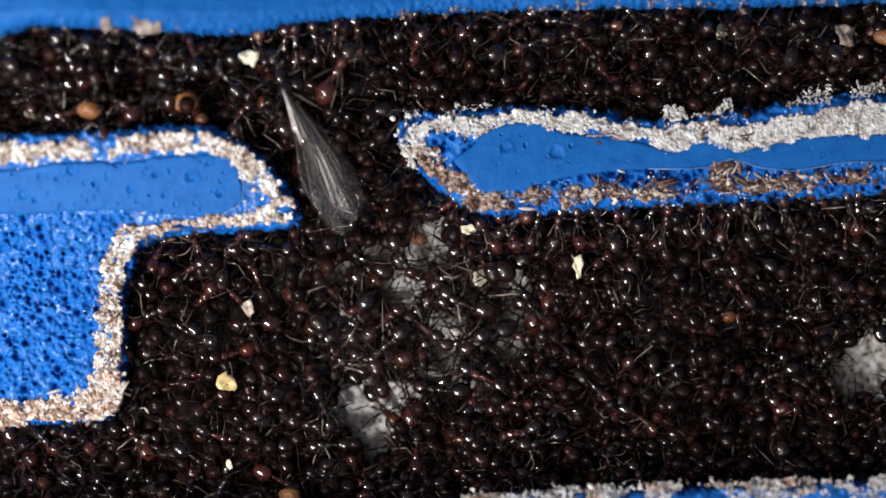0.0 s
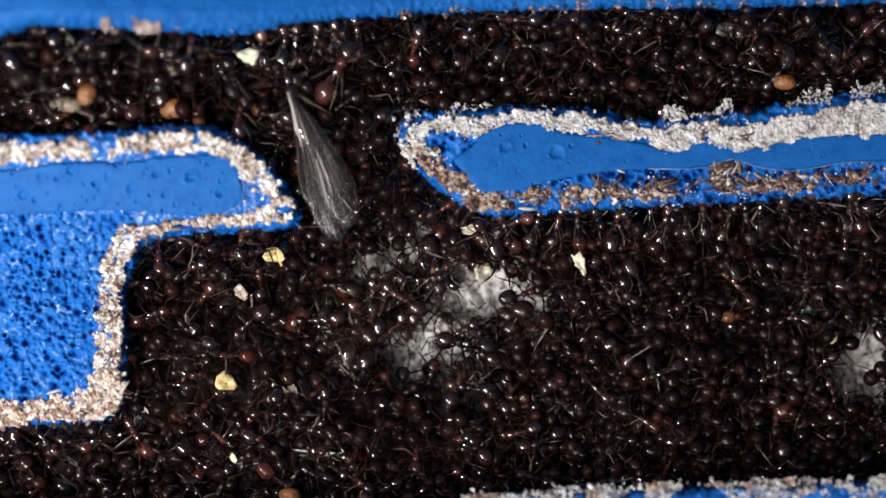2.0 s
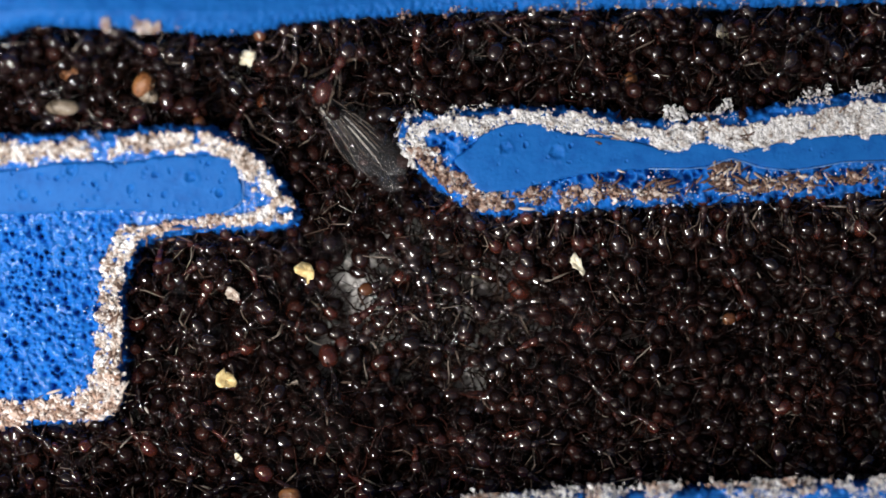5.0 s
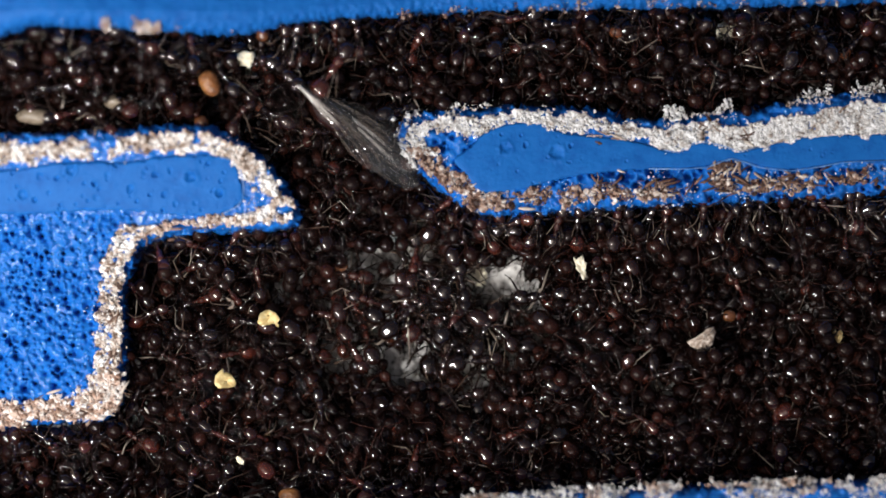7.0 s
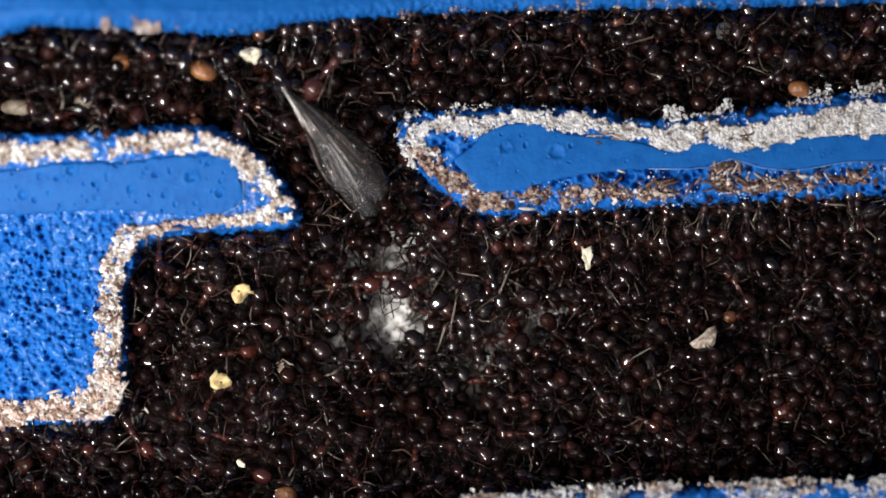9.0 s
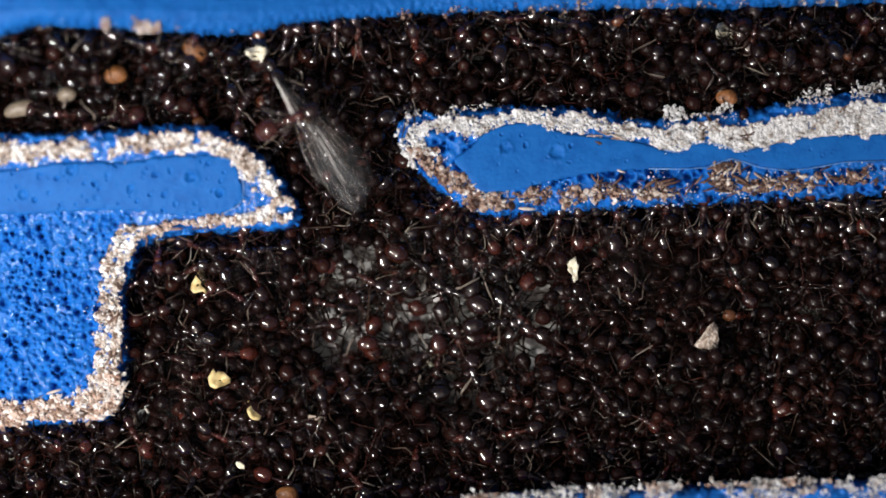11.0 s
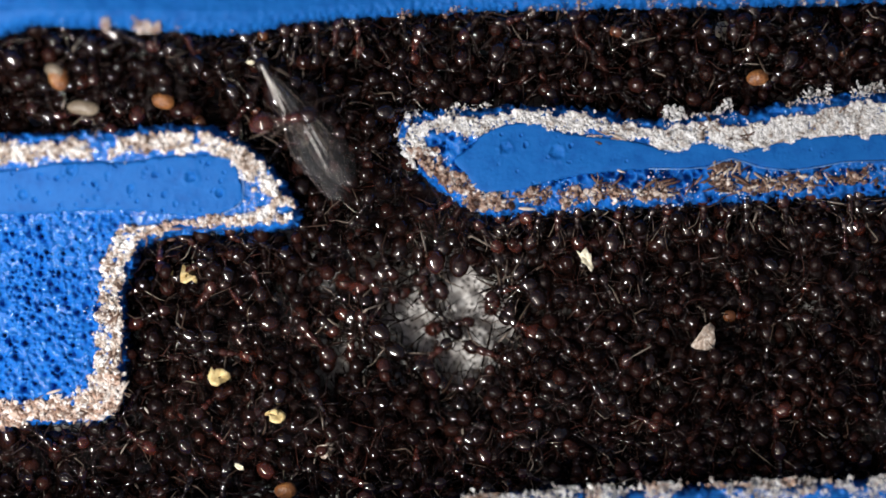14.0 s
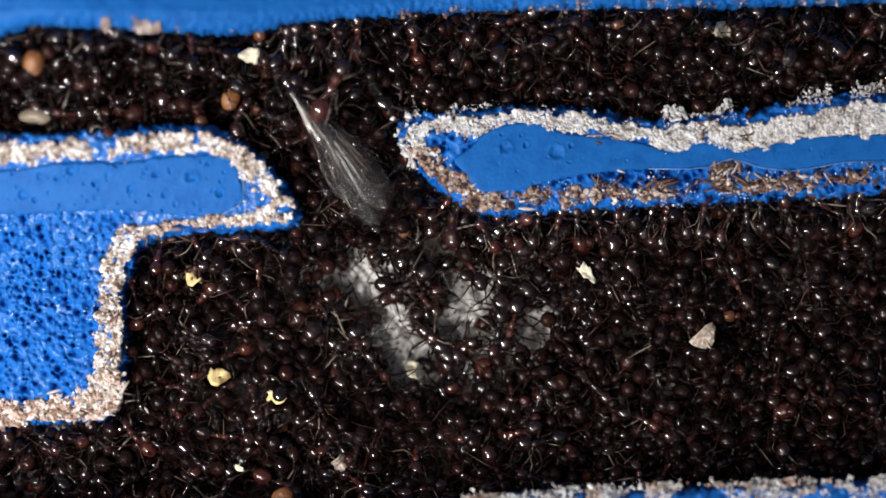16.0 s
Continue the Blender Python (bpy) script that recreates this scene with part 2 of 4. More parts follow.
PAD_RIGHT = rounded([(795, 283), (835, 262), (850, 238), (885, 222), (930, 216), (966, 217), (985, 235), (1060, 242), (1130, 250), (1175, 266), (1202, 270), (1216, 256), (1240, 250), (1275, 257), (1310, 269),
                     (1345, 260), (1400, 246), (1470, 239), (1568, 237), (FAR_R - 30, 232), (FAR_R - 30, 282), (1568, 284), (1490, 288), (1400, 303), (1340, 294), (1295, 281), (1250, 297), (1150, 299), (1050, 306),
                     (985, 318), (930, 334), (870, 343), (842, 338), (826, 308)])

lid = tagged(new("slotted_lid"), "worn blue painted lid with slots and gritty edges", "lid")
rng = np.random.RandomState(5)
pits = np.stack([rng.uniform(-60, 240, 420), rng.uniform(384, 740, 420), 2.0 + 4.6 * rng.rand(420) ** 2, rng.uniform(0.25, 1.0, 420) ** 1.3], 1)
foam = np.stack([rng.uniform(900, 1600, 170), rng.uniform(295, 350, 170), rng.uniform(2.8, 7.0, 170), rng.uniform(0.35, 1.0, 170)], 1)
hole = np.random.RandomState(77)
holes = np.stack([hole.uniform(1060, 1230, 15), hole.uniform(304, 336, 15), hole.uniform(6.0, 9.0, 15), hole.uniform(0.7, 1.3, 15)], 1)
nose = np.stack([hole.uniform(725, 870, 70), hole.uniform(215, 350, 70), hole.uniform(2.5, 6.5, 70), hole.uniform(0.3, 1.0, 70)], 1)
pits = np.concatenate([pits, foam, holes, nose])


domes = np.stack([rng.uniform(-60, 240, 1150), rng.uniform(380, 740, 1150), rng.uniform(2.6, 4.6, 1150), rng.uniform(0.35, 1.0, 1150)], 1)


def spotted(u, v, spots):
    """Round spots of the given places, radii and strengths, 0 to 1."""
    deep = np.zeros(u.shape)
    for a, b, r, s in spots:
        iu = slice(*np.searchsorted(u[0], [a - 10, a + 10]))
        iv = slice(*np.searchsorted(v[:, 0], [b - 10, b + 10]))
        q = ((u[iv, iu] - a) ** 2 + (v[iv, iu] - b) ** 2) / (r * r)
        deep[iv, iu] = np.maximum(deep[iv, iu], s * np.exp(-q * 1.1))
    return deep


def rough_height(u, v, d):
    """Bevelled shoulder, a low bank near the rim, then pitted paint."""
    rise = np.interp(d, [0, 3, 8, 15, 26, 36, 46], [-0.0022, -0.0013, -0.0008, -0.0005, -0.00030, -0.00026, -0.00024])
    grain = 0.00012 * (lattice_noise(u, v, 8, 11) - 0.5) + 0.00010 * (lattice_noise(u, v, 4.6, 12) - 0.5)
    knobs = 0.0010 * (lattice_noise(u, v, 12, 13) - 0.5) * np.clip((24 - d) / 20, 0, 1)
    knobs = knobs + 0.0007 * (lattice_noise(u, v, 9, 14) - 0.5) * np.clip((30 - d) / 20, 0, 1) * np.clip((u - 640) / 60, 0, 1)
    return rise + grain + knobs + 0.00036 * spotted(u, v, domes) - 0.0011 * spotted(u, v, pits)


def plain_height(u, v, d):
    """The smooth rolled edge of the upper strip."""
    rise = np.interp(d, [0, 3, 7, 14, 24, 40], [-0.0016, -0.0008, -0.0004, -0.00018, -0.00004, 0.0])
    rough = np.clip((u - 640) / 120, 0, 1) * np.clip((30 - d) / 20, 0, 1)
    return rise + rough * 0.0003 * (lattice_noise(u, v, 7, 21) - 0.7) + 0.00006 * lattice_noise(u, v, 40, 22) + 0.00005 * lattice_noise(u, v, 9, 23)


bubbles = np.array([(895, 262, 11), (985, 271, 13), (930, 258, 5), (1010, 258, 4), (125, 302, 9), (338, 314, 11), (388, 342, 8), (70, 312, 6), (230, 335, 7), (170, 350, 6), (290, 345, 5), (40, 345, 8), (255, 305, 5), (310, 362, 5), (190, 310, 5)], float)
dents = np.stack([rng.uniform(0, 430, 70), rng.uniform(285, 378, 70), rng.uniform(1.8, 5.0, 70)], 1)
dents2 = np.stack([rng.uniform(850, 1600, 70), rng.uniform(225, 330, 70), rng.uniform(1.5, 3.2, 70)], 1)
bubbles = np.concatenate([bubbles, dents, dents2])


def pad_height(u, v, d):
    """A thick smooth skin of paint with rounded edge and a few burst bubbles."""
    z = np.interp(d, [0, 1.5, 4, 9, 14], [-0.00014, -0.00005, -0.00002, 0.0, 0.0]) + 0.00007 * (lattice_noise(u, v, 55, 31) - 0.5) + 0.00002 * lattice_noise(u, v, 12, 32)
    for a, b, r in bubbles:
        q = np.sqrt((u - a) ** 2 + (v - b) ** 2 * (0.7 + 0.7 * ((a * 3.7) % 1.0))) / r + 0.5 * (lattice_noise(u, v, 5, 33) - 0.5)
        g = (0.00006 + 0.00014 * ((a * 7.3 + b * 3.1) % 1.0)) * min(1.0, r / 3.2)
        z = z - g * np.exp(-(q * 1.3) ** 4) + 0.3 * g * np.exp(-((q - 1.15) * 4) ** 2)
    return z


relief("upper_strip", UPPER, plain_height, 2, lid, BLUE_SMOOTH, "smooth blue strip", bottom=-0.005, reach=7, within=(-150, -40, 1720, 90), raised=lift)
relief("elbow_arm", ELBOW, rough_height, 2, lid, BLUE_ROUGH, "pitted blue elbow-shaped web", bottom=-0.005, reach=7, within=(-150, 200, 560, 780), raised=lift)
relief("tapered_bar", BAR, rough_height, 2, lid, BLUE_ROUGH, "tapered rough blue bar", bottom=-0.005, reach=9, within=(680, 130, 1720, 400))
relief("lower_strip", LOWER, rough_height, 3, lid, BLUE_ROUGH, "rough blue strip", bottom=-0.005, reach=8, within=(-150, 840, 1720, 1000), raised=stepped)
relief("paint_skin", PAD_LEFT, pad_height, 2, lid, BLUE_SMOOTH, "smooth raised blue paint skin", bottom=-0.0007, reach=4, raised=lift)
relief("paint_skin", PAD_RIGHT, pad_height, 2, lid, BLUE_SMOOTH, "smooth raised blue paint skin", bottom=-0.0007, reach=1.5)


def slab(u0, v0, u1, v1, z0, z1):
    bm = bmesh.new()
    bmesh.ops.create_cube(bm, size=1)
    a, b = spot(u0, v1), spot(u1, v0)
    for p in bm.verts:
        p.co = (a.x if p.co.x < 0 else b.x, a.y if p.co.y < 0 else b.y, z0 if p.co.z < 0 else z1)
    bmesh.ops.bevel(bm, geom=list(bm.edges), offset=0.0003, segments=2, affect="EDGES")
    me = bpy.data.meshes.new("slab")
    bm.to_mesh(me)
    bm.free()
    me.materials.append(BLUE_ROUGH)
    return me


# the lid goes on past the view and closes round the slots
for *box, top in ((-420, -420, -150, 1300, -0.0004), (1720, -420, 1990, 1300, -0.0004), (-150, -420, 1720, -37, 0.0016), (-150, 1000, 1720, 1300, 0.0028)):
    child("lid_border", slab(*box, -0.0056, top), lid)

# ---- grit along the rims ----
ICO = bmesh.new()
bmesh.ops.create_icosphere(ICO, subdivisions=1, radius=1)
ICO_V = np.array([p.co[:] for p in ICO.verts])
ICO_F = np.array([[p.index for p in f.verts] for f in ICO.faces])
ICO.free()


def turn_matrix(gen):
    return np.array(Euler([gen.uniform(0, 6.28) for _ in range(3)]).to_matrix())


GRAINS = {}


def grain_mesh(material, k):
    """One of six broken grain shapes in a material."""
    if (material.name, k) not in GRAINS:
        gen = np.random.RandomState(900 + k)
        GRAINS[material.name, k] = mesh_from("grain", ICO_V * gen.uniform(0.6, 1.4, (12, 1)) * gen.uniform(0.75, 1.15, 3), [tuple(f) for f in ICO_F], material, smooth=False)
    return GRAINS[material.name, k]


def grit(name, places, sizes, heights, material, label, seed):
    """A crust of small broken grains, one at each place; some of the largest are pieces of their own."""
    gen = np.random.RandomState(seed)
    verts, faces = [], []
    lumps = set(np.argsort(-sizes)[:min(28, len(sizes) // 30)])
    for k, ((u, v), s, z) in enumerate(zip(places, sizes, heights)):
        if k in lumps:
            one = child("grain", grain_mesh(material, k % 6), lid)
            one.matrix_basis = Matrix.LocRotScale(spot(u, v, z), Euler([gen.uniform(0, 6.28) for _ in range(3)]), [s * 1.15 * U, s * 0.9 * U, s * 0.6 * U])
            continue
        g = ICO_V * gen.uniform(0.5, 1.4, (12, 1)) * gen.uniform(0.4, 1.35, 3)
        faces.append(ICO_F + 12 * len(verts))
        verts.append(g @ turn_matrix(gen).T * s * U + np.array(spot(u, v, z)))
    return tagged(child(name, mesh_from(name, np.concatenate(verts), np.concatenate(faces), material, smooth=False), lid, label), kind="stuff")


def band(outline, near, wide, box, amount, seed, skip=0.35, patch=30):
    """Places in a wavering band along the inner side of an outline."""
    gen = np.random.RandomState(seed)
    u, v = gen.uniform(box[0], box[2], amount), gen.uniform(box[1], box[3], amount)
    d = inside(u, v, outline) + 14 * (lattice_noise(u, v, 22, seed) - 0.5) + 13 * (lattice_noise(u, v, 7, seed + 5) - 0.5)
    bare = lattice_noise(u, v, patch, seed + 1)
    ok = (d > near) & (d < near + wide * (0.75 + 0.5 * lattice_noise(u, v, 60, seed + 2))) & (bare > skip)
    return np.stack([u[ok], v[ok]], 1), d[ok]


def lay_grit(name, outline, near, wide, box, amount, material, label, seed, skip=0.3, size=(1.0, 6.0), top=-0.00028, blocked=None, raised=level):
    p, d = band(outline, near, wide, box, amount, seed, skip)
    gen = np.random.RandomState(seed + 50)
    if blocked is not None:
        keep = inside(p[:, 0], p[:, 1], blocked) < 14 * lattice_noise(p[:, 0], p[:, 1], 16, seed + 9) - 4
        p, d = p[keep], d[keep]
    z = top + gen.uniform(-0.00010, 0.00024, len(p)) + 0.0003 * (lattice_noise(p[:, 0], p[:, 1], 14, seed + 7) - 0.5) + np.interp(d, [0, 8, 16], [-0.0006, -0.0002, 0])
    z = z + raised(p[:, 0], p[:, 1])
    s = size[0] + (size[1] - size[0]) * gen.rand(len(p)) ** 3
    grit(name, p, s, z, material, label, seed)


lay_grit("grit", ELBOW, 19, 32, (-20, 215, 450, 340), 20000, GRIT_SAND, "crust of pale sandy grit", 101, 0.17, blocked=PAD_LEFT, raised=lift)
lay_grit("grit", ELBOW, 15, 30, (420, 230, 545, 405), 8000, GRIT_SAND, "crust of pale sandy grit", 140, 0.16, blocked=PAD_LEFT, raised=lift)
lay_grit("grit", ELBOW, 18, 11, (250, 365, 450, 425), 3600, GRIT_TAN, "thin crust of tan grit", 104, 0.22, blocked=PAD_LEFT, raised=lift)
lay_grit("grit", ELBOW, 15, 38, (130, 400, 300, 770), 17000, GRIT_SAND, "crust of pale sandy grit", 107, 0.1, raised=lift)
lay_grit("grit", ELBOW, 7, 42, (-20, 660, 240, 770), 11000, GRIT_TAN, "crust of sandy tan grit", 110, 0.08, raised=lift)
lay_grit("grit", BAR, 18, 24, (690, 150, 1270, 275), 40000, GRIT_WHITE, "crust of chalky white grit", 113, 0.0, size=(0.8, 4.4), blocked=PAD_RIGHT)
lay_grit("grit", BAR, 28, 60, (1150, 170, 1480, 276), 36000, GRIT_WHITE, "crust of chalky white grit", 143, 0.14, size=(0.8, 4.4), blocked=PAD_RIGHT)
lay_grit("grit", BAR, 20, 64, (1460, 170, 1620, 276), 13000, GRIT_WHITE, "crust of chalky white grit", 146, 0.14, size=(0.8, 4.4), blocked=PAD_RIGHT)
lay_grit("grit", BAR, 10, 30, (690, 262, 880, 390), 7000, GRIT_BROWN, "crust of rusty brown grit", 116, 0.15, blocked=PAD_RIGHT)
lay_grit("grit", BAR, 17, 26, (870, 285, 1620, 390), 12000, GRIT_BROWN, "patchy crust of brown grit", 119, 0.5, blocked=PAD_RIGHT)
lay_grit("grit", BAR, -16, 22, (1175, 130, 1345, 215), 4200, GRIT_WHITE, "loose chalky white grit", 122, 0.42, top=-0.0002, size=(0.7, 3.6))
lay_grit("grit", BAR, -14, 18, (1345, 130, 1580, 200), 2600, GRIT_WHITE, "loose chalky white grit", 161, 0.52, top=-0.0002, size=(0.7, 3.2))
lay_grit("grit", BAR, -5, 12, (700, 165, 900, 215), 900, GRIT_WHITE, "loose chalky white grit", 164, 0.5, top=-0.0002, size=(0.7, 3.2))
lay_grit("grit", BAR, -2, 14, (680, 180, 740, 300), 700, GRIT_WHITE, "loose chalky white grit", 134, 0.35, top=-0.0001)
lay_grit("grit", UPPER, -2, 24, (178, 26, 208, 56), 500, GRIT_TAN, "small heap of tan grit on the edge", 125, 0.25, size=(0.7, 2.8), top=-0.0001, raised=lift)
lay_grit("grit", UPPER, -3, 26, (232, 24, 284, 58), 1100, GRIT_TAN, "small heap of tan grit on the edge", 167, 0.2, size=(0.7, 3.0), top=-0.0001, raised=lift)
lay_grit("grit", UPPER, 1, 12, (60, 0, 480, 75), 1600, GRIT_TAN, "sparse tan grit on the edge", 170, 0.6, size=(0.7, 2.6), top=-0.0001, raised=lift)
lay_grit("grit", UPPER, 0, 15, (680, -20, 1620, 40), 3000, GRIT_BROWN, "sparse brown grit on the edge", 128, 0.45, top=-0.0003, size=(1.0, 4.5), raised=lift)
lay_grit("grit", LOWER, -8, 30, (780, 830, 1620, 890), 9000, GRIT_TAN, "crust of pale grit", 131, 0.52, size=(0.8, 4.0), top=-0.0004, raised=stepped)
lay_grit("grit", LOWER, -10, 46, (780, 830, 1620, 890), 9000, GRIT_WHITE, "thin scatter of chalky grit", 149, 0.42, top=-0.0004, size=(0.8, 3.4), raised=stepped)

lay_grit("grit", ELBOW, 6, 62, (-20, 210, 545, 425), 2600, GRIT_SAND, "loose fine grains on blue paint", 152, 0.5, size=(0.7, 2.6), blocked=PAD_LEFT, raised=lift)
lay_grit("grit", ELBOW, 6, 60, (120, 420, 240, 765), 1500, GRIT_SAND, "loose fine grains on blue paint", 155, 0.5, size=(0.7, 2.6), raised=lift)
lay_grit("grit", BAR, 4, 66, (690, 150, 1620, 390), 6500, GRIT_WHITE, "loose fine grains on blue paint", 158, 0.5, size=(0.7, 2.8), blocked=PAD_RIGHT)


def tube(path, radii, sides=6):
    """Vertices and faces of a tapered tube along points."""
    path = [Vector(p) for p in path]
    verts, faces = [], []
    for i, (p, r) in enumerate(zip(path, radii)):
        way = (path[min(i + 1, len(path) - 1)] - path[max(i - 1, 0)]).normalized()
        a = way.orthogonal().normalized()
        b = way.cross(a)
        for k in range(sides):
            f = 2 * math.pi * k / sides
            verts.append(p + (a * math.cos(f) + b * math.sin(f)) * r)
    for i in range(len(path) - 1):
        for k in range(sides):
            n = (k + 1) % sides
            faces.append((i * sides + k, i * sides + n, (i + 1) * sides + n, (i + 1) * sides + k))
    faces.append(tuple(reversed(range(sides))))
    faces.append(tuple(range((len(path) - 1) * sides, len(path) * sides)))
    return verts, faces


def fibres(places, parent, seed):
    """Loose dry plant fibres lying on the crust."""
    gen = random.Random(seed)
    for u, v, spread, count, slant in places:
        for _ in range(count):
            a = radians(slant + gen.gauss(0, 38))
            length, bend = gen.uniform(9, 36), gen.uniform(-0.8, 0.8)
            cu, cv = u + gen.gauss(0, spread), v + gen.gauss(0, spread * 0.3)
            pts = []
            for t in (-0.5, -0.17, 0.17, 0.5):
                pts.append(spot(cu + math.cos(a) * length * t - math.sin(a) * length * bend * t * t, cv - math.sin(a) * length * t, -0.00012 + gen.uniform(-0.00008, 0.00012) + (float(lift(cu, cv)) if cu < 600 else 0.0)))
            r = gen.uniform(0.00003, 0.00014)
            child("plant_fibre", mesh_from("plant_fibre", *tube(pts, [r * 0.5, r, r * 0.9, r * 0.4], 5), FIBRE), parent, "dry brown plant fibre")


fibres([(1285, 300, 16, 20, 40), (1310, 325, 26, 12, -35), (1240, 325, 30, 8, 20), (1400, 322, 40, 12, -5), (1500, 318, 40, 12, 0), (1180, 345, 14, 12, 75), (1100, 335, 40, 14, 15), (1275, 296, 8, 12, 50), (1300, 328, 30, 8, 0), (1065, 325, 14, 6, 60), (1165, 330, 20, 6, 70), (930, 355, 40, 6, 0)], lid, 1)
fibres([(150, 722, 40, 40, 25), (60, 725, 40, 24, 10), (195, 560, 9, 26, 60), (190, 690, 14, 22, 60), (192, 470, 9, 10, 60), (200, 630, 9, 14, 80), (300, 412, 40, 10, 10), (1265, 222, 14, 12, -15), (1312, 243, 16, 12, 0), (1470, 215, 26, 16, 10), (1070, 240, 24, 8, 0)], lid, 2)

# thin pale tubes along the skins, coloured as light caught on their edges
for edge_line in (((1150, 299), (1200, 300), (1250, 297), (1278, 286), (1295, 281), (1320, 288), (1345, 297), (1400, 303), (1450, 296), (1490, 288), (1568, 284)),
            ((390, 279), (412, 284), (425, 300), (431, 325), (430, 352), (418, 367), (396, 378)), ((1175, 266), (1202, 271), (1217, 257), (1240, 250), (1275, 257), (1310, 269), (1345, 260))):
    pts = [spot(u, v, 0.00002 + (float(lift(u, v)) if u < 600 else 0.0)) for u, v in edge_line]
    child("paint_lip", mesh_from("paint_lip", *tube(pts, [0.00004] * len(pts), 6), EDGE_GLINT), lid, "thin pale line painted as light caught on the edge")

# ---- floor and ground ----
gu, gv = np.meshgrid(np.arange(-170, 1741, 4.0), np.arange(-60, 1041, 4.0))
gz = FLOOR_Z + 0.0005 * (lattice_noise(gu, gv, 60, 41) - 0.5) + 0.0004 * (lattice_noise(gu, gv, 15, 42) - 0.5) - 0.0016 * np.clip(lattice_noise(gu, gv, 11, 43) - 0.55, 0, 1)
gk = U
gn = np.arange(gu.size).reshape(gu.shape)
floor = new("floor", mesh_from("floor", np.stack([(gu - 784) * gk, (441 - gv) * gk, gz], -1).reshape(-1, 3), np.stack([gn[:-1, :-1], gn[1:, :-1], gn[1:, 1:], gn[:-1, 1:]], -1).reshape(-1, 4), PALE_FLOOR))
tagged(floor, "pale grey dimpled floor under the slots", "floor", kind="structure")
ground = new("ground", mesh_from("ground", [(-60, -60, -0.0075), (60, -60, -0.0075), (60, 60, -0.0075), (-60, 60, -0.0075)], [(0, 1, 2, 3)], SOIL))
tagged(ground, "dry brown soil around the lid", "ground", kind="structure")

# ---- ants ----
MM = 0.001


def lathe(profile, flat=1.0, sides=12, lift=None):
    """A body turned about the x axis from (x, radius) in mm, flattened in z."""
    verts, faces = [], []
    for x, r in profile:
        up = lift(x) if lift else 0.0
        for k in range(sides):
            f = 2 * math.pi * k / sides
            verts.append((x * MM, r * math.cos(f) * MM, (r * math.sin(f) * flat + up) * MM))
    for i in range(len(profile) - 1):
        for k in range(sides):
            n = (k + 1) % sides
            faces.append((i * sides + k, (i + 1) * sides + k, (i + 1) * sides + n, i * sides + n))
    return verts, faces


def merged(*pieces):
    verts, faces = [], []
    for v, f in pieces:
        faces += [tuple(i + len(verts) for i in q) for q in f]
        verts += [tuple(p) for p in v]
    return verts, faces


def oval(a, b, x0, x1, steps=9, power=1.0):
    """Profile of an egg from x0 to x1, with greatest radius a, leaning by power."""
    out = []
    for i in range(steps + 1):
        t = i / steps
        out.append((x0 + (x1 - x0) * (1 - math.cos(math.pi * t)) / 2, max(0.004, a * math.sin(math.pi * t ** power) ** b)))
    return out


def gaster_shape():
    p = oval(0.55, 0.9, -1.32, 0.0, 20, 1.08)
    return lathe([(x, r * (1.0 - 0.055 * ((i % 5) / 4) ** 2)) for i, (x, r) in enumerate(p)], 0.9, 16)


def head_shape():
    return lathe(oval(0.42, 0.62, 0.0, 0.86, 10, 0.92), 0.8, 14)


def jaw_shape(s):
    return tube([(0.76 * MM, s * 0.17 * MM, -0.06 * MM), (0.90 * MM, s * 0.19 * MM, -0.08 * MM), (1.0 * MM, s * 0.06 * MM, -0.09 * MM)], [0.07 * MM, 0.06 * MM, 0.015 * MM], 6)


def eye_shape(s):
    return [Vector((0.38 * MM, s * 0.37 * MM, 0.10 * MM)) + Vector(p) * 0.075 * MM for p in ICO_V], [tuple(f) for f in ICO_F]


def thorax_shape():
    front = lathe(oval(0.27, 0.7, 0.0, 0.62, 8), 0.95, 10, lambda x: 0.08)
    back = lathe(oval(0.22, 0.7, -0.48, 0.18, 8), 0.95, 10, lambda x: 0.02)
    knot = lathe(oval(0.12, 0.7, -0.68, -0.42, 6), 1.5, 8, lambda x: 0.0)
    knot2 = lathe(oval(0.12, 0.7, -0.86, -0.64, 6), 1.3, 8)
    return merged(front, back, knot, knot2)


def leg_shape(reach, sweep, lift=0.55, slim=1.0):
    """One leg from its hip at the origin, out along +y: thigh up, shin down, thin foot."""
    a = radians(sweep)
    def p(d, z):
        return (math.sin(a) * d * reach * MM, math.cos(a) * d * reach * MM, z * MM)
    return tube([p(0, 0), p(0.22, -0.03), p(0.45, lift * 0.6), p(0.86, lift), p(0.92, lift * 0.92), p(1.25, 0.05), p(1.5, -0.32), p(1.56, -0.38), p(1.95, -0.48)],
                [r * slim * MM for r in (0.08, 0.06, 0.09, 0.06, 0.05, 0.065, 0.04, 0.027, 0.018)], 5)


def feeler_shape(bend):
    b = radians(bend)
    e = (0.55 * MM, 0.42 * MM, 0.10 * MM)
    return tube([(0, 0, 0), (0.28 * MM, 0.24 * MM, 0.08 * MM), e, (e[0] + 0.42 * math.cos(b) * MM, e[1] + 0.42 * math.sin(b) * MM, 0.0), (e[0] + 0.8 * math.cos(b) * MM, e[1] + 0.8 * math.sin(b) * MM, -0.12 * MM)],
                [0.03 * MM, 0.026 * MM, 0.03 * MM, 0.034 * MM, 0.045 * MM], 5)


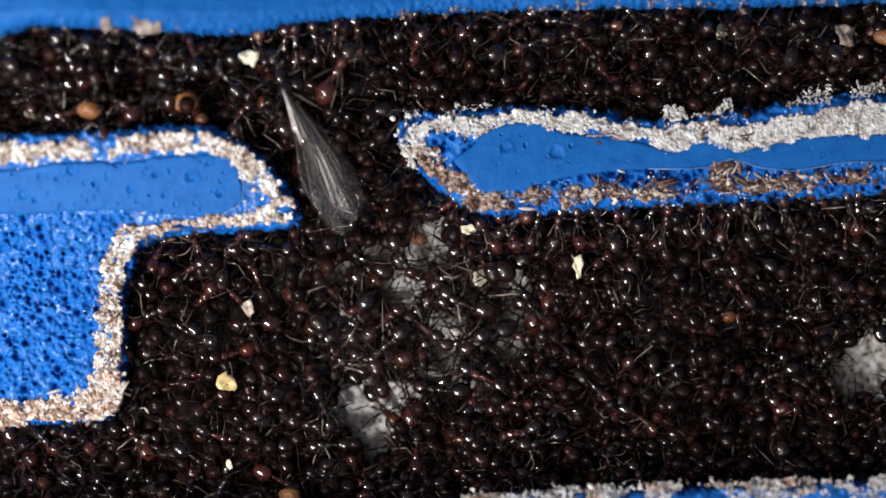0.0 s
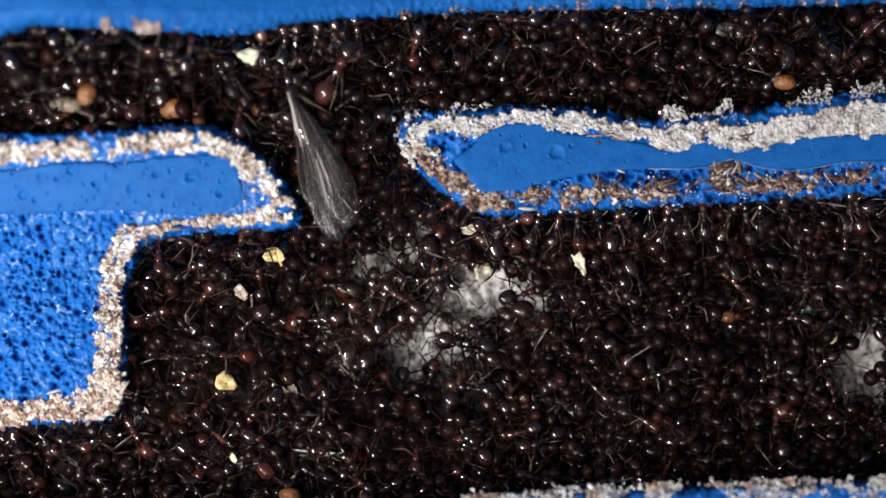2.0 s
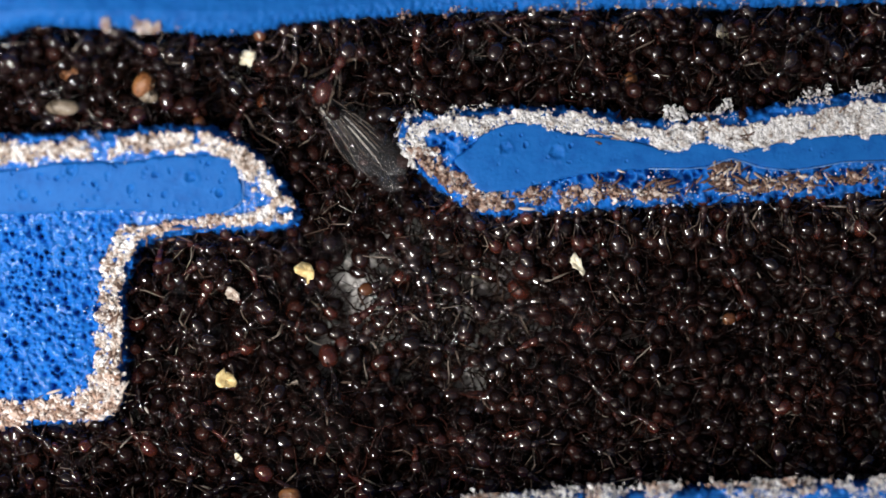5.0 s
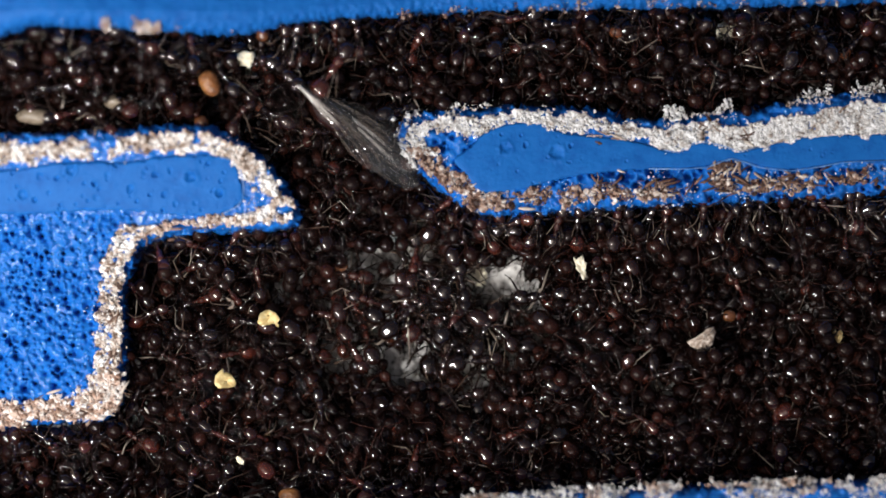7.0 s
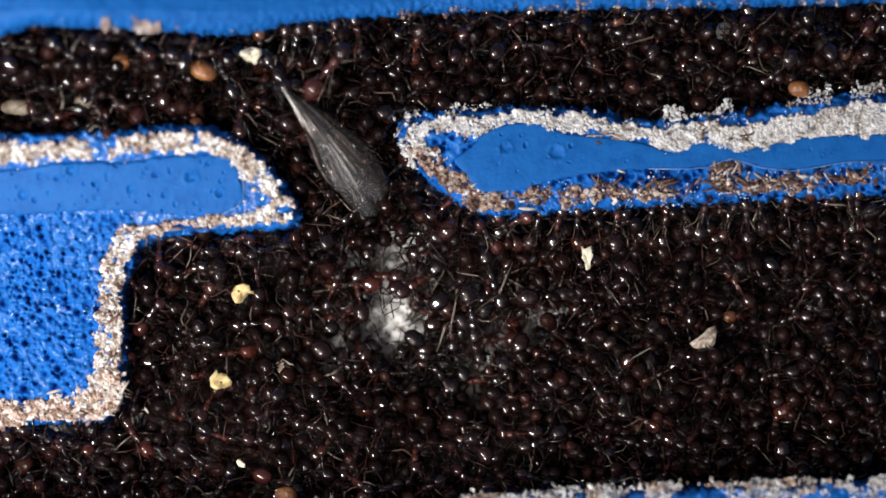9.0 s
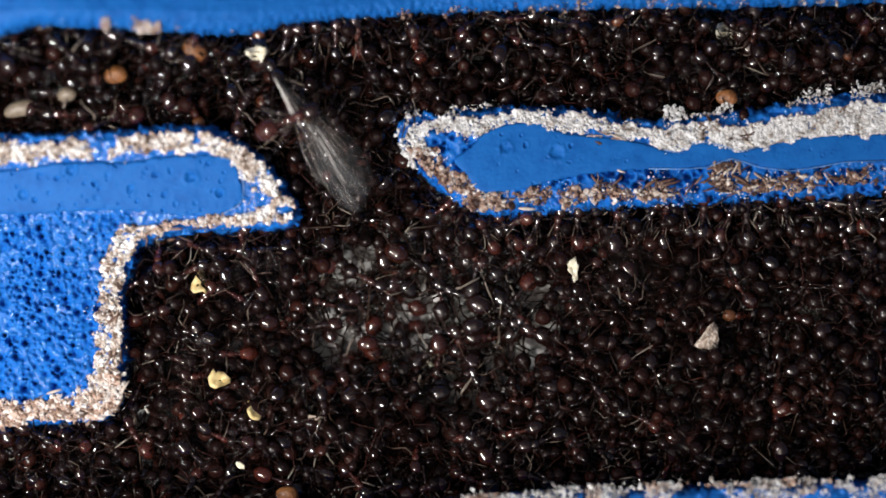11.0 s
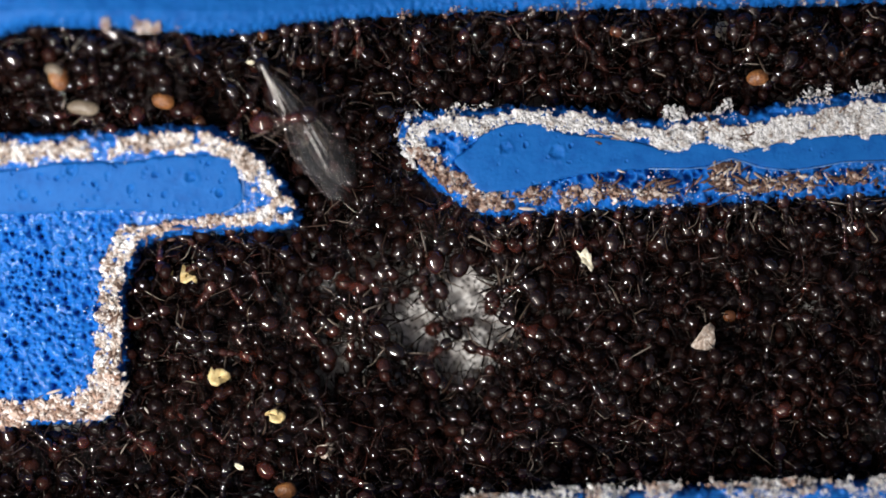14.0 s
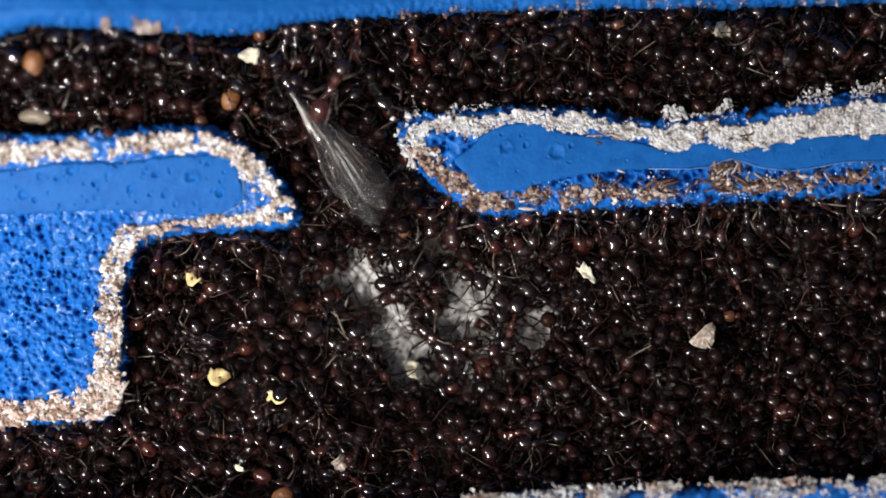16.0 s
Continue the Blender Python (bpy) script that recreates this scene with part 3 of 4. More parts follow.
def limb_meshes(skin, slim=1.0):
    legs = {}
    for key, reach, sweep in (("fore", 0.95, 42), ("mid", 1.0, -8), ("hind", 1.2, -48)):
        for s in (1, -1):
            v, f = leg_shape(reach, sweep, slim=slim)
            if s < 0:
                v, f = [(x, -y, z) for x, y, z in v], [tuple(reversed(q)) for q in f]
            legs[key, s] = mesh_from("leg", v, f, skin)
    return legs


# each leg twice: in its own brown, and in the lit copy
LEGS, LIT_LEGS = limb_meshes(LIMB), limb_meshes(LIMB_LIT, 0.52)
HIPS = {"fore": 0.30, "mid": 0.08, "hind": -0.16}
FEELERS = {}
for side in (1, -1):
    fv, ff = feeler_shape(-12)
    if side < 0:
        fv, ff = [(x, -y, z) for x, y, z in fv], [tuple(reversed(q)) for q in ff]
    FEELERS[side] = mesh_from("antenna", fv, ff, LIMB)
THORAX_ME = mesh_from("thorax", *thorax_shape(), THORAX)
HEAD_ME = mesh_from("head", *head_shape(), HEAD)
GASTER_ME = mesh_from("gaster", *gaster_shape(), GASTER)


JAWS = {s: mesh_from("mandible", *jaw_shape(s), LIMB) for s in (1, -1)}
EYES = {s: mesh_from("eye", *eye_shape(s), GASTER) for s in (1, -1)}


def ant(name="ant"):
    """A worker ant, 3.6 mm long, facing +x, feet about 0.5 mm under its origin."""
    root = new(name)
    child("thorax", THORAX_ME, root)
    head = child("head", HEAD_ME, root, m=pose(0.54 * MM, 0, 0.06 * MM, 0, 12, 0))
    for s in (1, -1):
        child("mandible", JAWS[s], head)
        child("eye", EYES[s], head)
    child("gaster", GASTER_ME, root, m=pose(-0.78 * MM, 0, 0.04 * MM, 0, 6, 0))
    for key in ("fore", "mid", "hind"):
        for s in (1, -1):
            child("leg", LEGS[key, s], root, m=pose(HIPS[key] * MM, s * 0.13 * MM, -0.08 * MM))
    for s in (1, -1):
        child("antenna", FEELERS[s], root, m=pose(1.18 * MM, s * 0.1 * MM, 0.1 * MM))
    return root


JOBS = []              # (thing, rows) of all that moves
TIMES = [0.5 * k for k in range(33)]


GAP_U, GAP_V = np.meshgrid(np.arange(-200, 1781, 4.0), np.arange(-100, 1001, 4.0))
GAP = -np.maximum.reduce([inside(GAP_U, GAP_V, o) for o in (UPPER, ELBOW, BAR, LOWER)])


def in_slot(u, v):
    """How far a plan position lies from the lid's pieces, positive over the slots."""
    i = np.clip(((np.asarray(v) + 100) / 4).round().astype(int), 0, GAP.shape[0] - 1)
    j = np.clip(((np.asarray(u) + 200) / 4).round().astype(int), 0, GAP.shape[1] - 1)
    return GAP[i, j]


def in_hollow(u, v):
    """Below 1 in the hollow where the floor shows."""
    main = ((u - 745) / 250) ** 2 + ((v - 565) / 165) ** 2
    side = ((u - 1540) / 60) ** 2 + ((v - 645) / 50) ** 2
    return np.minimum(main, side) + 0.5 * (lattice_noise(u, v, 90, 61) - 0.5)


# bare spots in the crowd: seconds, then u, v, radius of each
BARE = [(0.0, (767, 434, 36), (727, 506, 28), (783, 626, 24), (1545, 645, 45)), (0.5, (791, 575, 44), (936, 610, 30), (700, 545, 24), (1545, 645, 45)), (1.0, (823, 546, 36), (799, 634, 42), (935, 602, 26), (1548, 642, 45)),
        (1.5, (519, 498, 42), (823, 530, 38), (711, 634, 46), (1550, 640, 40)), (2.0, (511, 506, 46), (847, 522, 46), (759, 610, 36), (1550, 640, 40)), (2.5, (495, 498, 34), (863, 530, 38), (727, 634, 32)),
        (3.0, (679, 538, 46), (567, 434, 26), (831, 690, 28)), (3.5, (840, 538, 54), (655, 570, 28)), (4.0, (863, 538, 46), (631, 674, 22)), (6.5, (903, 506, 34), (711, 634, 26), (823, 554, 26)),
        (7.0, (885, 500, 46), (711, 650, 38), (567, 410, 24)), (7.5, (687, 642, 50), (679, 554, 26), (847, 610, 26)), (8.0, (695, 474, 38), (711, 658, 46), (863, 578, 28)), (8.5, (703, 546, 50), (583, 450, 30)),
        (9.0, (591, 442, 42), (703, 450, 26)), (11.5, (855, 530, 36), (743, 610, 26)), (12.0, (735, 434, 42), (783, 482, 34), (743, 618, 36)), (12.5, (751, 522, 48), (847, 554, 54), (791, 610, 34), (800, 690, 26)),
        (13.0, (727, 546, 56), (855, 538, 40), (815, 658, 36), (583, 498, 26)), (13.5, (743, 562, 52), (823, 610, 46), (567, 498, 26)), (14.0, (543, 490, 42), (823, 506, 38), (863, 562, 34)),
        (14.5, (767, 522, 42), (903, 610, 48), (687, 578, 28)), (15.0, (515, 472, 36), (800, 538, 42), (895, 610, 36), (703, 610, 28)), (15.5, (520, 475, 28), (700, 600, 36), (810, 540, 36), (920, 610, 30)), (16.0, (687, 570, 46), (631, 498, 42), (815, 546, 38), (965, 600, 34), (570, 488, 30), (730, 650, 30))]


def bare_at(t):
    """The bare spots about a moment, each opening and closing within a second."""
    return [(u, v, 1.3 * r * (1 - abs(t + 0.1 - b[0]) / 0.75)) for b in BARE for u, v, r in b[1:] if abs(t + 0.1 - b[0]) < 0.6]


def crowd(count, seed):
    """Homes of the ants, their headings and how freely they roam; then their places at all TIMES."""
    gen = np.random.RandomState(seed)
    homes, free = [], []
    for k in range(22):                           # clinging under the edge of the tapered bar and of the upper strip
        homes.append((850 + 34 * k + gen.uniform(-16, 16), 404 - 2.0 * k + gen.uniform(-6, 12)))
    for k in range(6):
        homes.append((462 + 34 * k + gen.uniform(-8, 8), 84 - 4 * k + gen.uniform(-2, 4)))
    edge = len(homes)
    free += [0.05] * edge
    while len(homes) < count:                     # the hollow first, then the rest
        u, v = gen.uniform(-60, 1630), gen.uniform(10, 900)
        clear = in_slot(np.array([u]), np.array([v]))[0]
        hollow = in_hollow(np.array([u]), np.array([v]))[0] < 1
        if clear < 13 or any((u - a) ** 2 + (v - b) ** 2 < 74 ** 2 for a, b in ((655, 742), (1255, 712), (1545, 645))):
            continue
        if hollow != (len(homes) < 100 + edge):
            continue
        gap = 26 if hollow else 50 - 0.02 * len(homes)
        if any((u - a) ** 2 + (v - b) ** 2 < gap * gap for a, b in homes):
            if gen.rand() > 0.004:
                continue
        homes.append((u, v))
        free.append(1.0 if hollow else (0.35 if v < 230 or u < 640 else 0.10))
    p, free = np.array(homes), np.array(free)
    home = p.copy()
    turn = gen.uniform(0, 2 * math.pi, count)
    turn[:edge] = -math.pi / 2 + gen.normal(0, 0.28, edge)
    turn0 = turn.copy()
    track = []
    for k in range(-15, len(TIMES) * 5 - 4):
        t = max(0.0, k * 0.1)
        if k >= 0 and k % 5 == 0:
            track.append((p.copy(), turn.copy()))
        push = np.zeros_like(p)
        for i in range(count):
            d = p[i] - p
            r = np.sqrt((d ** 2).sum(1)) + 1e-6
            w = np.clip(1 - r / (34 if free[i] > 0.9 else 50), 0, 1)
            push[i] = (d / r[:, None] * w[:, None]).sum(0) * 45
        for u, v, r in bare_at(t):
            d = p - (u, v)
            q = np.sqrt((d ** 2).sum(1)) + 1e-6
            push += d / q[:, None] * np.clip(1.25 - q / (r + 8), 0, 1)[:, None] * 420 * (free > 0.9)[:, None]
        go = np.stack([np.cos(turn), np.sin(turn)], 1) * 42 * free[:, None]
        pull = (home - p) * np.where(free > 0.9, 0.12, 1.2)[:, None]
        move = (go + push * free[:, None] + pull * (1.2 - free)[:, None]) * 0.1
        q = p + move
        ok = in_slot(q[:, 0], q[:, 1]) > 11
        p = np.where(ok[:, None], q, p)
        spin = gen.normal(0, 0.16, count) * np.clip(free * 1.6, 0.25, 1)
        away = np.arctan2((home - p)[:, 1], (home - p)[:, 0])
        far = np.sqrt(((home - p) ** 2).sum(1)) > 90
        spin += np.where(far | ~ok, np.clip(np.sin(away - turn), -1, 1) * 0.22, 0)
        spin += np.where(free < 0.5, np.sin(turn0 - turn) * 0.1, 0)
        turn = turn + np.clip(spin, -0.26, 0.26)
    return home, free, track, edge


def wing_walker(first):
    """The worker that climbs over the folded wings."""
    rows = []
    for t, u, v, z, a in ((0, 600, 120, -0.0022, 60), (9, 585, 118, -0.0022, 50), (11.2, 516, 212, -0.0002, 20), (12.5, 512, 208, -0.0002, 12), (14.5, 514, 210, -0.0002, 8), (15.2, 530, 200, -0.0004, 30), (16, 590, 150, -0.0014, 60)):
        rows.append((t, Matrix.Translation(spot(u, v, z + 0.0014 + float(lift(u, v)))) @ pose(0, 0, 0, 6, -4, a)))
    one = copy_thing(first, rows[0][1])
    one.scale = [1.4] * 3
    JOBS.append((one, rows))


def lay_ants(count=320):
    home, free, track, edge = crowd(count, 8)
    gen = np.random.RandomState(17)
    first = None
    for i in range(count):
        layer = gen.rand()
        tilt, roll = gen.normal(0, 24), gen.normal(0, 24)
        clear = in_slot(home[i:i + 1, 0], home[i:i + 1, 1])[0]
        if free[i] > 0.9:
            z = FLOOR_Z + 0.0009 + 0.0008 * (layer > 0.4) + 0.0007 * (layer > 0.75)
            tilt, roll = tilt * 0.5, roll * 0.5
        else:
            z = -0.0031 - 0.0005 * (home[i, 0] > 960) + 0.0013 * layer + 0.0006 * max(0, 1 - clear / 40)
        if i < edge:
            z, tilt, roll = -0.0017 - 0.0009 * layer, -18 + tilt * 0.3, roll * 0.4
        rows = []
        for t, (p, turn) in zip(TIMES, track):
            rows.append((t, Matrix.Translation(spot(p[i, 0], p[i, 1], z + float(lift(*p[i])))) @ pose(0, 0, 0, roll + 4 * math.sin(t * 1.7 + i), tilt + 4 * math.sin(t * 2.3 + 2 * i), -math.degrees(turn[i]))))
        if first is None:
            first = one = ant()
            tagged(one, "glossy dark brown worker ant in a crowd", "ant", "crowd of ants")
            one.matrix_basis = rows[0][1]
        else:
            one = copy_thing(first, rows[0][1])
        one.scale = [gen.uniform(1.08, 1.4) if free[i] > 0.9 else gen.uniform(0.95, 1.2)] * 3
        stride = []
        for part in one.children:
            if part.name.startswith("leg"):
                key, s = next(q for q in LEGS if part.data in (LEGS[q], LIT_LEGS[q]))
                trail = s * {"fore": 8, "mid": 62, "hind": 34}[key] if i < edge else 0
                part.matrix_basis = pose(HIPS[key] * MM, s * 0.13 * MM, -0.08 * MM) @ pose(0, 0, 0, gen.normal(0, 14), 0, trail + gen.normal(0, 7 if i < edge else 16))
                part.data = (LIT_LEGS if gen.rand() < (0.45 if i < edge and key != "fore" else 0.08) else LEGS)[key, s]
                stride.append(part)
            elif part.name.startswith("antenna"):
                part.matrix_basis = part.matrix_basis.copy() @ pose(0, 0, 0, 0, gen.normal(0, 14), gen.normal(0, 16))
            elif part.name.startswith("gaster"):
                part.matrix_basis = part.matrix_basis.copy() @ pose(0, 0, 0, 0, gen.uniform(-18, 14), gen.normal(0, 8))
            elif part.name.startswith("head"):
                part.matrix_basis = part.matrix_basis.copy() @ pose(0, 0, 0, 0, gen.uniform(-12, 22), gen.normal(0, 14))
        JOBS.append((one, rows))
        if free[i] > 0.9:
            for n, part in enumerate(stride):
                rest = part.matrix_basis.copy()
                swing = [(0.4 * k, rest @ pose(0, 0, 0, 6 * math.cos(k * 2.1 + n + i), 0, 15 * math.sin(k * 2.1 + n * math.pi + i))) for k in range(41)]
                JOBS.append((part, swing))
    return first


wing_walker(lay_ants())


# ---- the deeper crowd, in clusters that heave a little ----
def small_ant():
    """Coarse body and legs of one ant, as vertices and faces."""
    bodies = [lathe(oval(0.60, 0.9, -2.02, -0.74, 8), 0.92, 10), lathe(oval(0.25, 0.7, -0.5, 0.6, 5), 0.95, 7), lathe(oval(0.43, 0.65, 0.54, 1.38, 7), 0.8, 10)]
    for key, reach, sweep in (("fore", 0.95, 42), ("mid", 1.0, -8), ("hind", 1.2, -48)):
        for s in ((1,), (-1,), (1, -1))[("fore", "mid", "hind").index(key)]:
            v, f = leg_shape(reach, sweep)
            pick = [i * 5 + k for i in (0, 3, 6, 8) for k in (0, 2, 3)]
            w = [Vector((v[i][0] + HIPS[key] * MM, s * (v[i][1] + 0.13 * MM), v[i][2])) for i in pick]
            g = [(i * 3 + k, i * 3 + (k + 1) % 3, i * 3 + 3 + (k + 1) % 3, i * 3 + 3 + k) for i in range(3) for k in range(3)]
            bodies.append((w, g))
    v, f = merged(*bodies)
    tris = [t for q in f for t in ((q[0], q[1], q[2]), (q[0], q[2], q[3]))]
    return np.array(v), np.array(tris)


def lay_clusters():
    gen = np.random.RandomState(23)
    av, af = small_ant()
    cells = {}
    for u0 in np.arange(-90, 1680, 20):
        for v0 in np.arange(10, 920, 20):
            for layer in (0, 1, 2):
                u, v = u0 + gen.uniform(-10, 10), v0 + gen.uniform(-10, 10)
                if gen.rand() > (0.36, 0.36, 0.2)[layer]:
                    continue
                clear = in_slot(np.array([u]), np.array([v]))[0]
                if clear < 4 or in_hollow(np.array([u]), np.array([v]))[0] < 0.8 or any((u - a) ** 2 + (v - b) ** 2 < r * r for a, b, r in ((655, 742, 66), (1255, 712, 66), (1545, 645, 78))) or any((u - a) ** 2 + (v - b) ** 2 < ((0.8 * r + 12) * (1 if a > 600 and b > 470 else 0.35)) ** 2 for row in BARE for a, b, r in row[1:]):
                    continue
                cells.setdefault((int(u // 240), int(v // 200)), []).append((u, v, FLOOR_Z + 0.0006 + 0.0011 * layer + gen.uniform(0, 0.0005) + float(lift(u, v))))
    for n, (u, v, r, count) in enumerate(((1545, 645, 96, 60), (655, 742, 82, 46), (1255, 712, 82, 46))):
        cells["heap", n] = []
        for k in range(count):
            q, a = r * math.sqrt((k + 0.5) / count), 2.4 * k
            cells["heap", n].append((u + q * math.cos(a), v + q * math.sin(a), FLOOR_Z + 0.0009 + 0.0010 * (k % 4)))
    # seconds and shift of each heap that makes way for a bare spot
    shifts = {0: ((0, 150, 40), (1.6, 140, 35), (2.4, 90, 10), (3.2, 60, 0), (4.5, 0, 0), (16, 0, 0)),
              1: ((0, -60, 150), (0.2, -50, 140), (0.6, 0, 0), (16, 0, 0)),
              2: ((0, 0, 0), (2.2, 0, 0), (2.7, 50, 92), (3.2, 50, 92), (3.7, 0, 0), (16, 0, 0))}
    for key, members in sorted(cells.items(), key=str):
        mid = np.mean([[*spot(*q)] for q in members], 0)
        verts, faces = [], []
        for k, (u, v, z) in enumerate(members):
            m = pose(0, 0, 0, gen.normal(0, 30), gen.normal(0, 28), gen.uniform(0, 360)).to_3x3()
            verts.append(av @ np.array(m).T + np.array(spot(u, v, z)) - mid)
            faces.append(af + len(av) * k)
        ob = new("ant_cluster", mesh_from("ant_cluster", np.concatenate(verts), np.concatenate(faces), MASS))
        tagged(ob, "dense heap of dark brown ants in the slot", "ants", kind="stuff")
        f = gen.uniform(0, 6.28, 4)
        rows = [(t, Matrix.Translation(Vector(mid) + Vector((0.00022 * math.sin(t * 0.9 + f[0]), 0.00022 * math.sin(t * 1.1 + f[1]), 0))) @ pose(0, 0, 0, 0, 0, 1.8 * math.sin(t * 0.7 + f[2]))) for t in [1.0 * k for k in range(17)]]
        if key[0] == "heap":
            rows = [(t, Matrix.Translation(Vector(mid) + Vector((du * U, -dv * U, 0)))) for t, du, dv in shifts[key[1]]]
        ob.matrix_basis = rows[0][1]
        JOBS.append((ob, rows))


lay_clusters()


# ---- flakes, seeds and husks among the ants ----
def flake(name, wide, long, material, seed, thick=0.00014, corners=11, point=0.0, edge=(), curl=1.0):
    """A thin crumpled chip with a ragged edge, or one cut to an edge given in plan units about its middle."""
    gen = random.Random(seed)
    ring = [((a * 0.84 + c * 0.16 + gen.uniform(-2, 2)) * U, -(b * 0.84 + d * 0.16 + gen.uniform(-2, 2)) * U) for (p, q) in zip(edge, edge[1:] + edge[:1]) for (a, b), (c, d) in ((p, q), (q, p))]
    corners = 0 if edge else corners
    for k in range(corners * 2):
        a = 2 * math.pi * k / (corners * 2)
        r = gen.uniform(0.72, 1.12)
        w = 1 - point * (0.5 + 0.5 * math.sin(a))
        ring.append((math.cos(a) * r * wide * U / 2 * w, math.sin(a) * r * long * U / 2))
    verts, faces = [], []
    n = len(ring)
    for z, inner in ((1, 0.0), (1, 0.55), (1, 1.0), (-1, 1.0), (-1, 0.55)):
        for x, y in ring:
            bend = curl * (0.00038 * math.sin(x / U * 0.14 + seed) + 0.00028 * math.cos(y / U * 0.16)) + gen.uniform(-0.00003, 0.00003) * (inner > 0)
            verts.append((x * inner, y * inner, z * thick / 2 + bend * inner))
    for i in range(4):
        for k in range(n):
            faces.append((i * n + k, (i + 1) * n + k, (i + 1) * n + (k + 1) % n, i * n + (k + 1) % n))
    faces.append(tuple(range(4 * n, 5 * n)))
    return new(name, mesh_from(name, verts, faces, material))


def go(ob, z, rows, lean=12, axis=(0.55, 0.83, 0.0)):
    """Rows of seconds, plan place, heading in degrees and, if given, a height of its own and a roll about the axis."""
    out = []
    for r in rows:
        t, u, v, a = r[:4]
        roll = Matrix.Rotation(radians(r[5] if len(r) > 5 else 0), 4, axis)
        out.append((t, Matrix.Translation(spot(u, v, (r[4] if len(r) > 4 else z) + float(lift(u, v)))) @ pose(0, 0, 0, lean, -lean * 0.6, a) @ roll))
    ob.matrix_basis = out[0][1]
    JOBS.append((ob, out))


def seed(name, long, wide, material, label, bumps=3):
    v, f = lathe(oval(wide * U / 2 / MM, 0.75, -long * U / 2 / MM, long * U / 2 / MM, 10, 1.12), 0.85, 14)
    ob = new(name, mesh_from(name, [(x + 0.00003 * math.sin(y * 5000 + bumps), y + 0.00003 * math.sin(x * 4000 + bumps), z + 0.00003 * math.sin(x * 4000 + y * 3000)) for x, y, z in v], f, material))
    return tagged(ob, label, "seed", "seeds among the ants")


def chips():
    a = tagged(flake("flake", 34, 42, YELLOW, 3, edge=[(-14, -13), (-1, -21), (4, -13), (13, -5), (18, 7), (9, 20), (-1, 14), (-11, 9), (-16, -1)]), "waxy yellow flake lying on the ants", "flake", "flakes among the ants")
    go(a, -0.0012, [(0, 401, 678, 0), (1.5, 399, 678, 4), (3.5, 400, 673, 8), (7, 398, 674, 12), (9, 390, 675, 20), (12.5, 387, 669, 34), (14.5, 387, 667, 40), (16, 387, 667, 42)])
    b = tagged(flake("flake", 28, 40, CREAM, 8, edge=[(-13, -20), (-5, -12), (3, -22), (7, -11), (13, -6), (8, 5), (11, 20), (4, 24), (-1, 12), (-9, 2)], curl=0.5), "creamy white flake lying on the ants", "flake", "flakes among the ants")
    go(b, -0.0012, [(0, 1022, 470, -10), (1.5, 1027, 466, 0), (3.5, 1020, 464, 25), (7, 1028, 472, 0), (9, 1039, 455, -12), (11.4, 1012, 477, 0), (12, 1027, 471, 8), (12.5, 1033, 464, 15), (13.2, 1041, 457, 15), (14.5, 1036, 462, 10), (15.5, 1043, 476, 20), (16, 1038, 483, 25)])
    c = tagged(flake("flake", 36, 34, YELLOW, 12, edge=[(-22, -1), (-15, -11), (1, -15), (18, -7), (21, 5), (11, 12), (10, 22), (3, 12), (-15, 12)]), "waxy yellow flake carried among the ants", "flake", "flakes among the ants")
    go(c, -0.0011, [(0, 500, 440, 0, -0.0046), (1.6, 490, 446, 5, -0.0046), (2.0, 487, 452, 5, -0.0020), (2.5, 488, 457, 5), (3.0, 480, 468, -10), (3.5, 485, 467, -15), (4.0, 531, 471, -20), (6.5, 545, 531, 0), (7, 477, 563, 20), (7.5, 455, 575, 35), (8.5, 411, 531, 55), (9, 427, 517, 60), (11.5, 345, 500, 95, -0.0020, 62), (12.5, 358, 488, 100, -0.0020, 62), (14, 333, 487, 105, -0.0020, 64), (15, 351, 474, 110, -0.0020, 62), (16, 343, 491, 115, -0.0020, 60)])
    d = tagged(flake("flake", 30, 36, YELLOW, 15, edge=[(-16, -6), (-6, -15), (6, -12), (15, -15), (17, 2), (8, 6), (10, 15), (-4, 13), (-13, 8)]), "waxy yellow flake carried among the ants", "flake", "flakes among the ants")
    go(d, -0.0013, [(0, 470, 780, 0, -0.0045), (6.3, 470, 780, 20, -0.0045), (11.5, 450, 728, 60, -0.0018, 30), (12.5, 453, 728, 70, -0.0016, 24), (14.5, 496, 738, 130, -0.0014, 20), (15.2, 490, 715, 150), (16, 492, 700, 160)])
    e = tagged(flake("husk", 40, 60, TAN, 21, edge=[(11, -29), (19, -16), (19, 10), (21, 25), (14, 21), (5, 22), (-17, 22), (-23, 18), (-17, 5), (-2, -16)], curl=0.35), "greyish tan pointed husk carried by ants", "husk", "husks among the ants")
    go(e, -0.0010, [(0, 1285, 640, -40, -0.0046, 60), (4.2, 1285, 640, -40, -0.0046, 60), (6.2, 1243, 603, -22, -0.0012, 20), (7, 1244, 600, -22, -0.0012, 20), (9, 1248, 600, -16, -0.0012, 18), (11.5, 1253, 597, 0, -0.0012, 5), (12.5, 1248, 598, 0), (14.5, 1246, 598, -3), (16, 1245, 595, -12)])
    f = tagged(flake("flake", 24, 24, YELLOW, 27), "dull yellow flake half buried in ants", "flake", "flakes among the ants")
    go(f, -0.0020, [(0, 1470, 590, 0), (3.5, 1472, 597, 10), (7, 1480, 593, 20), (9, 1465, 608, 40, -0.0026), (12.5, 1465, 610, 45, -0.0046), (16, 1465, 610, 45, -0.0046)])
    g = tagged(flake("husk", 34, 40, TAN, 31), "pale tan husk carried by ants", "husk", "husks among the ants")
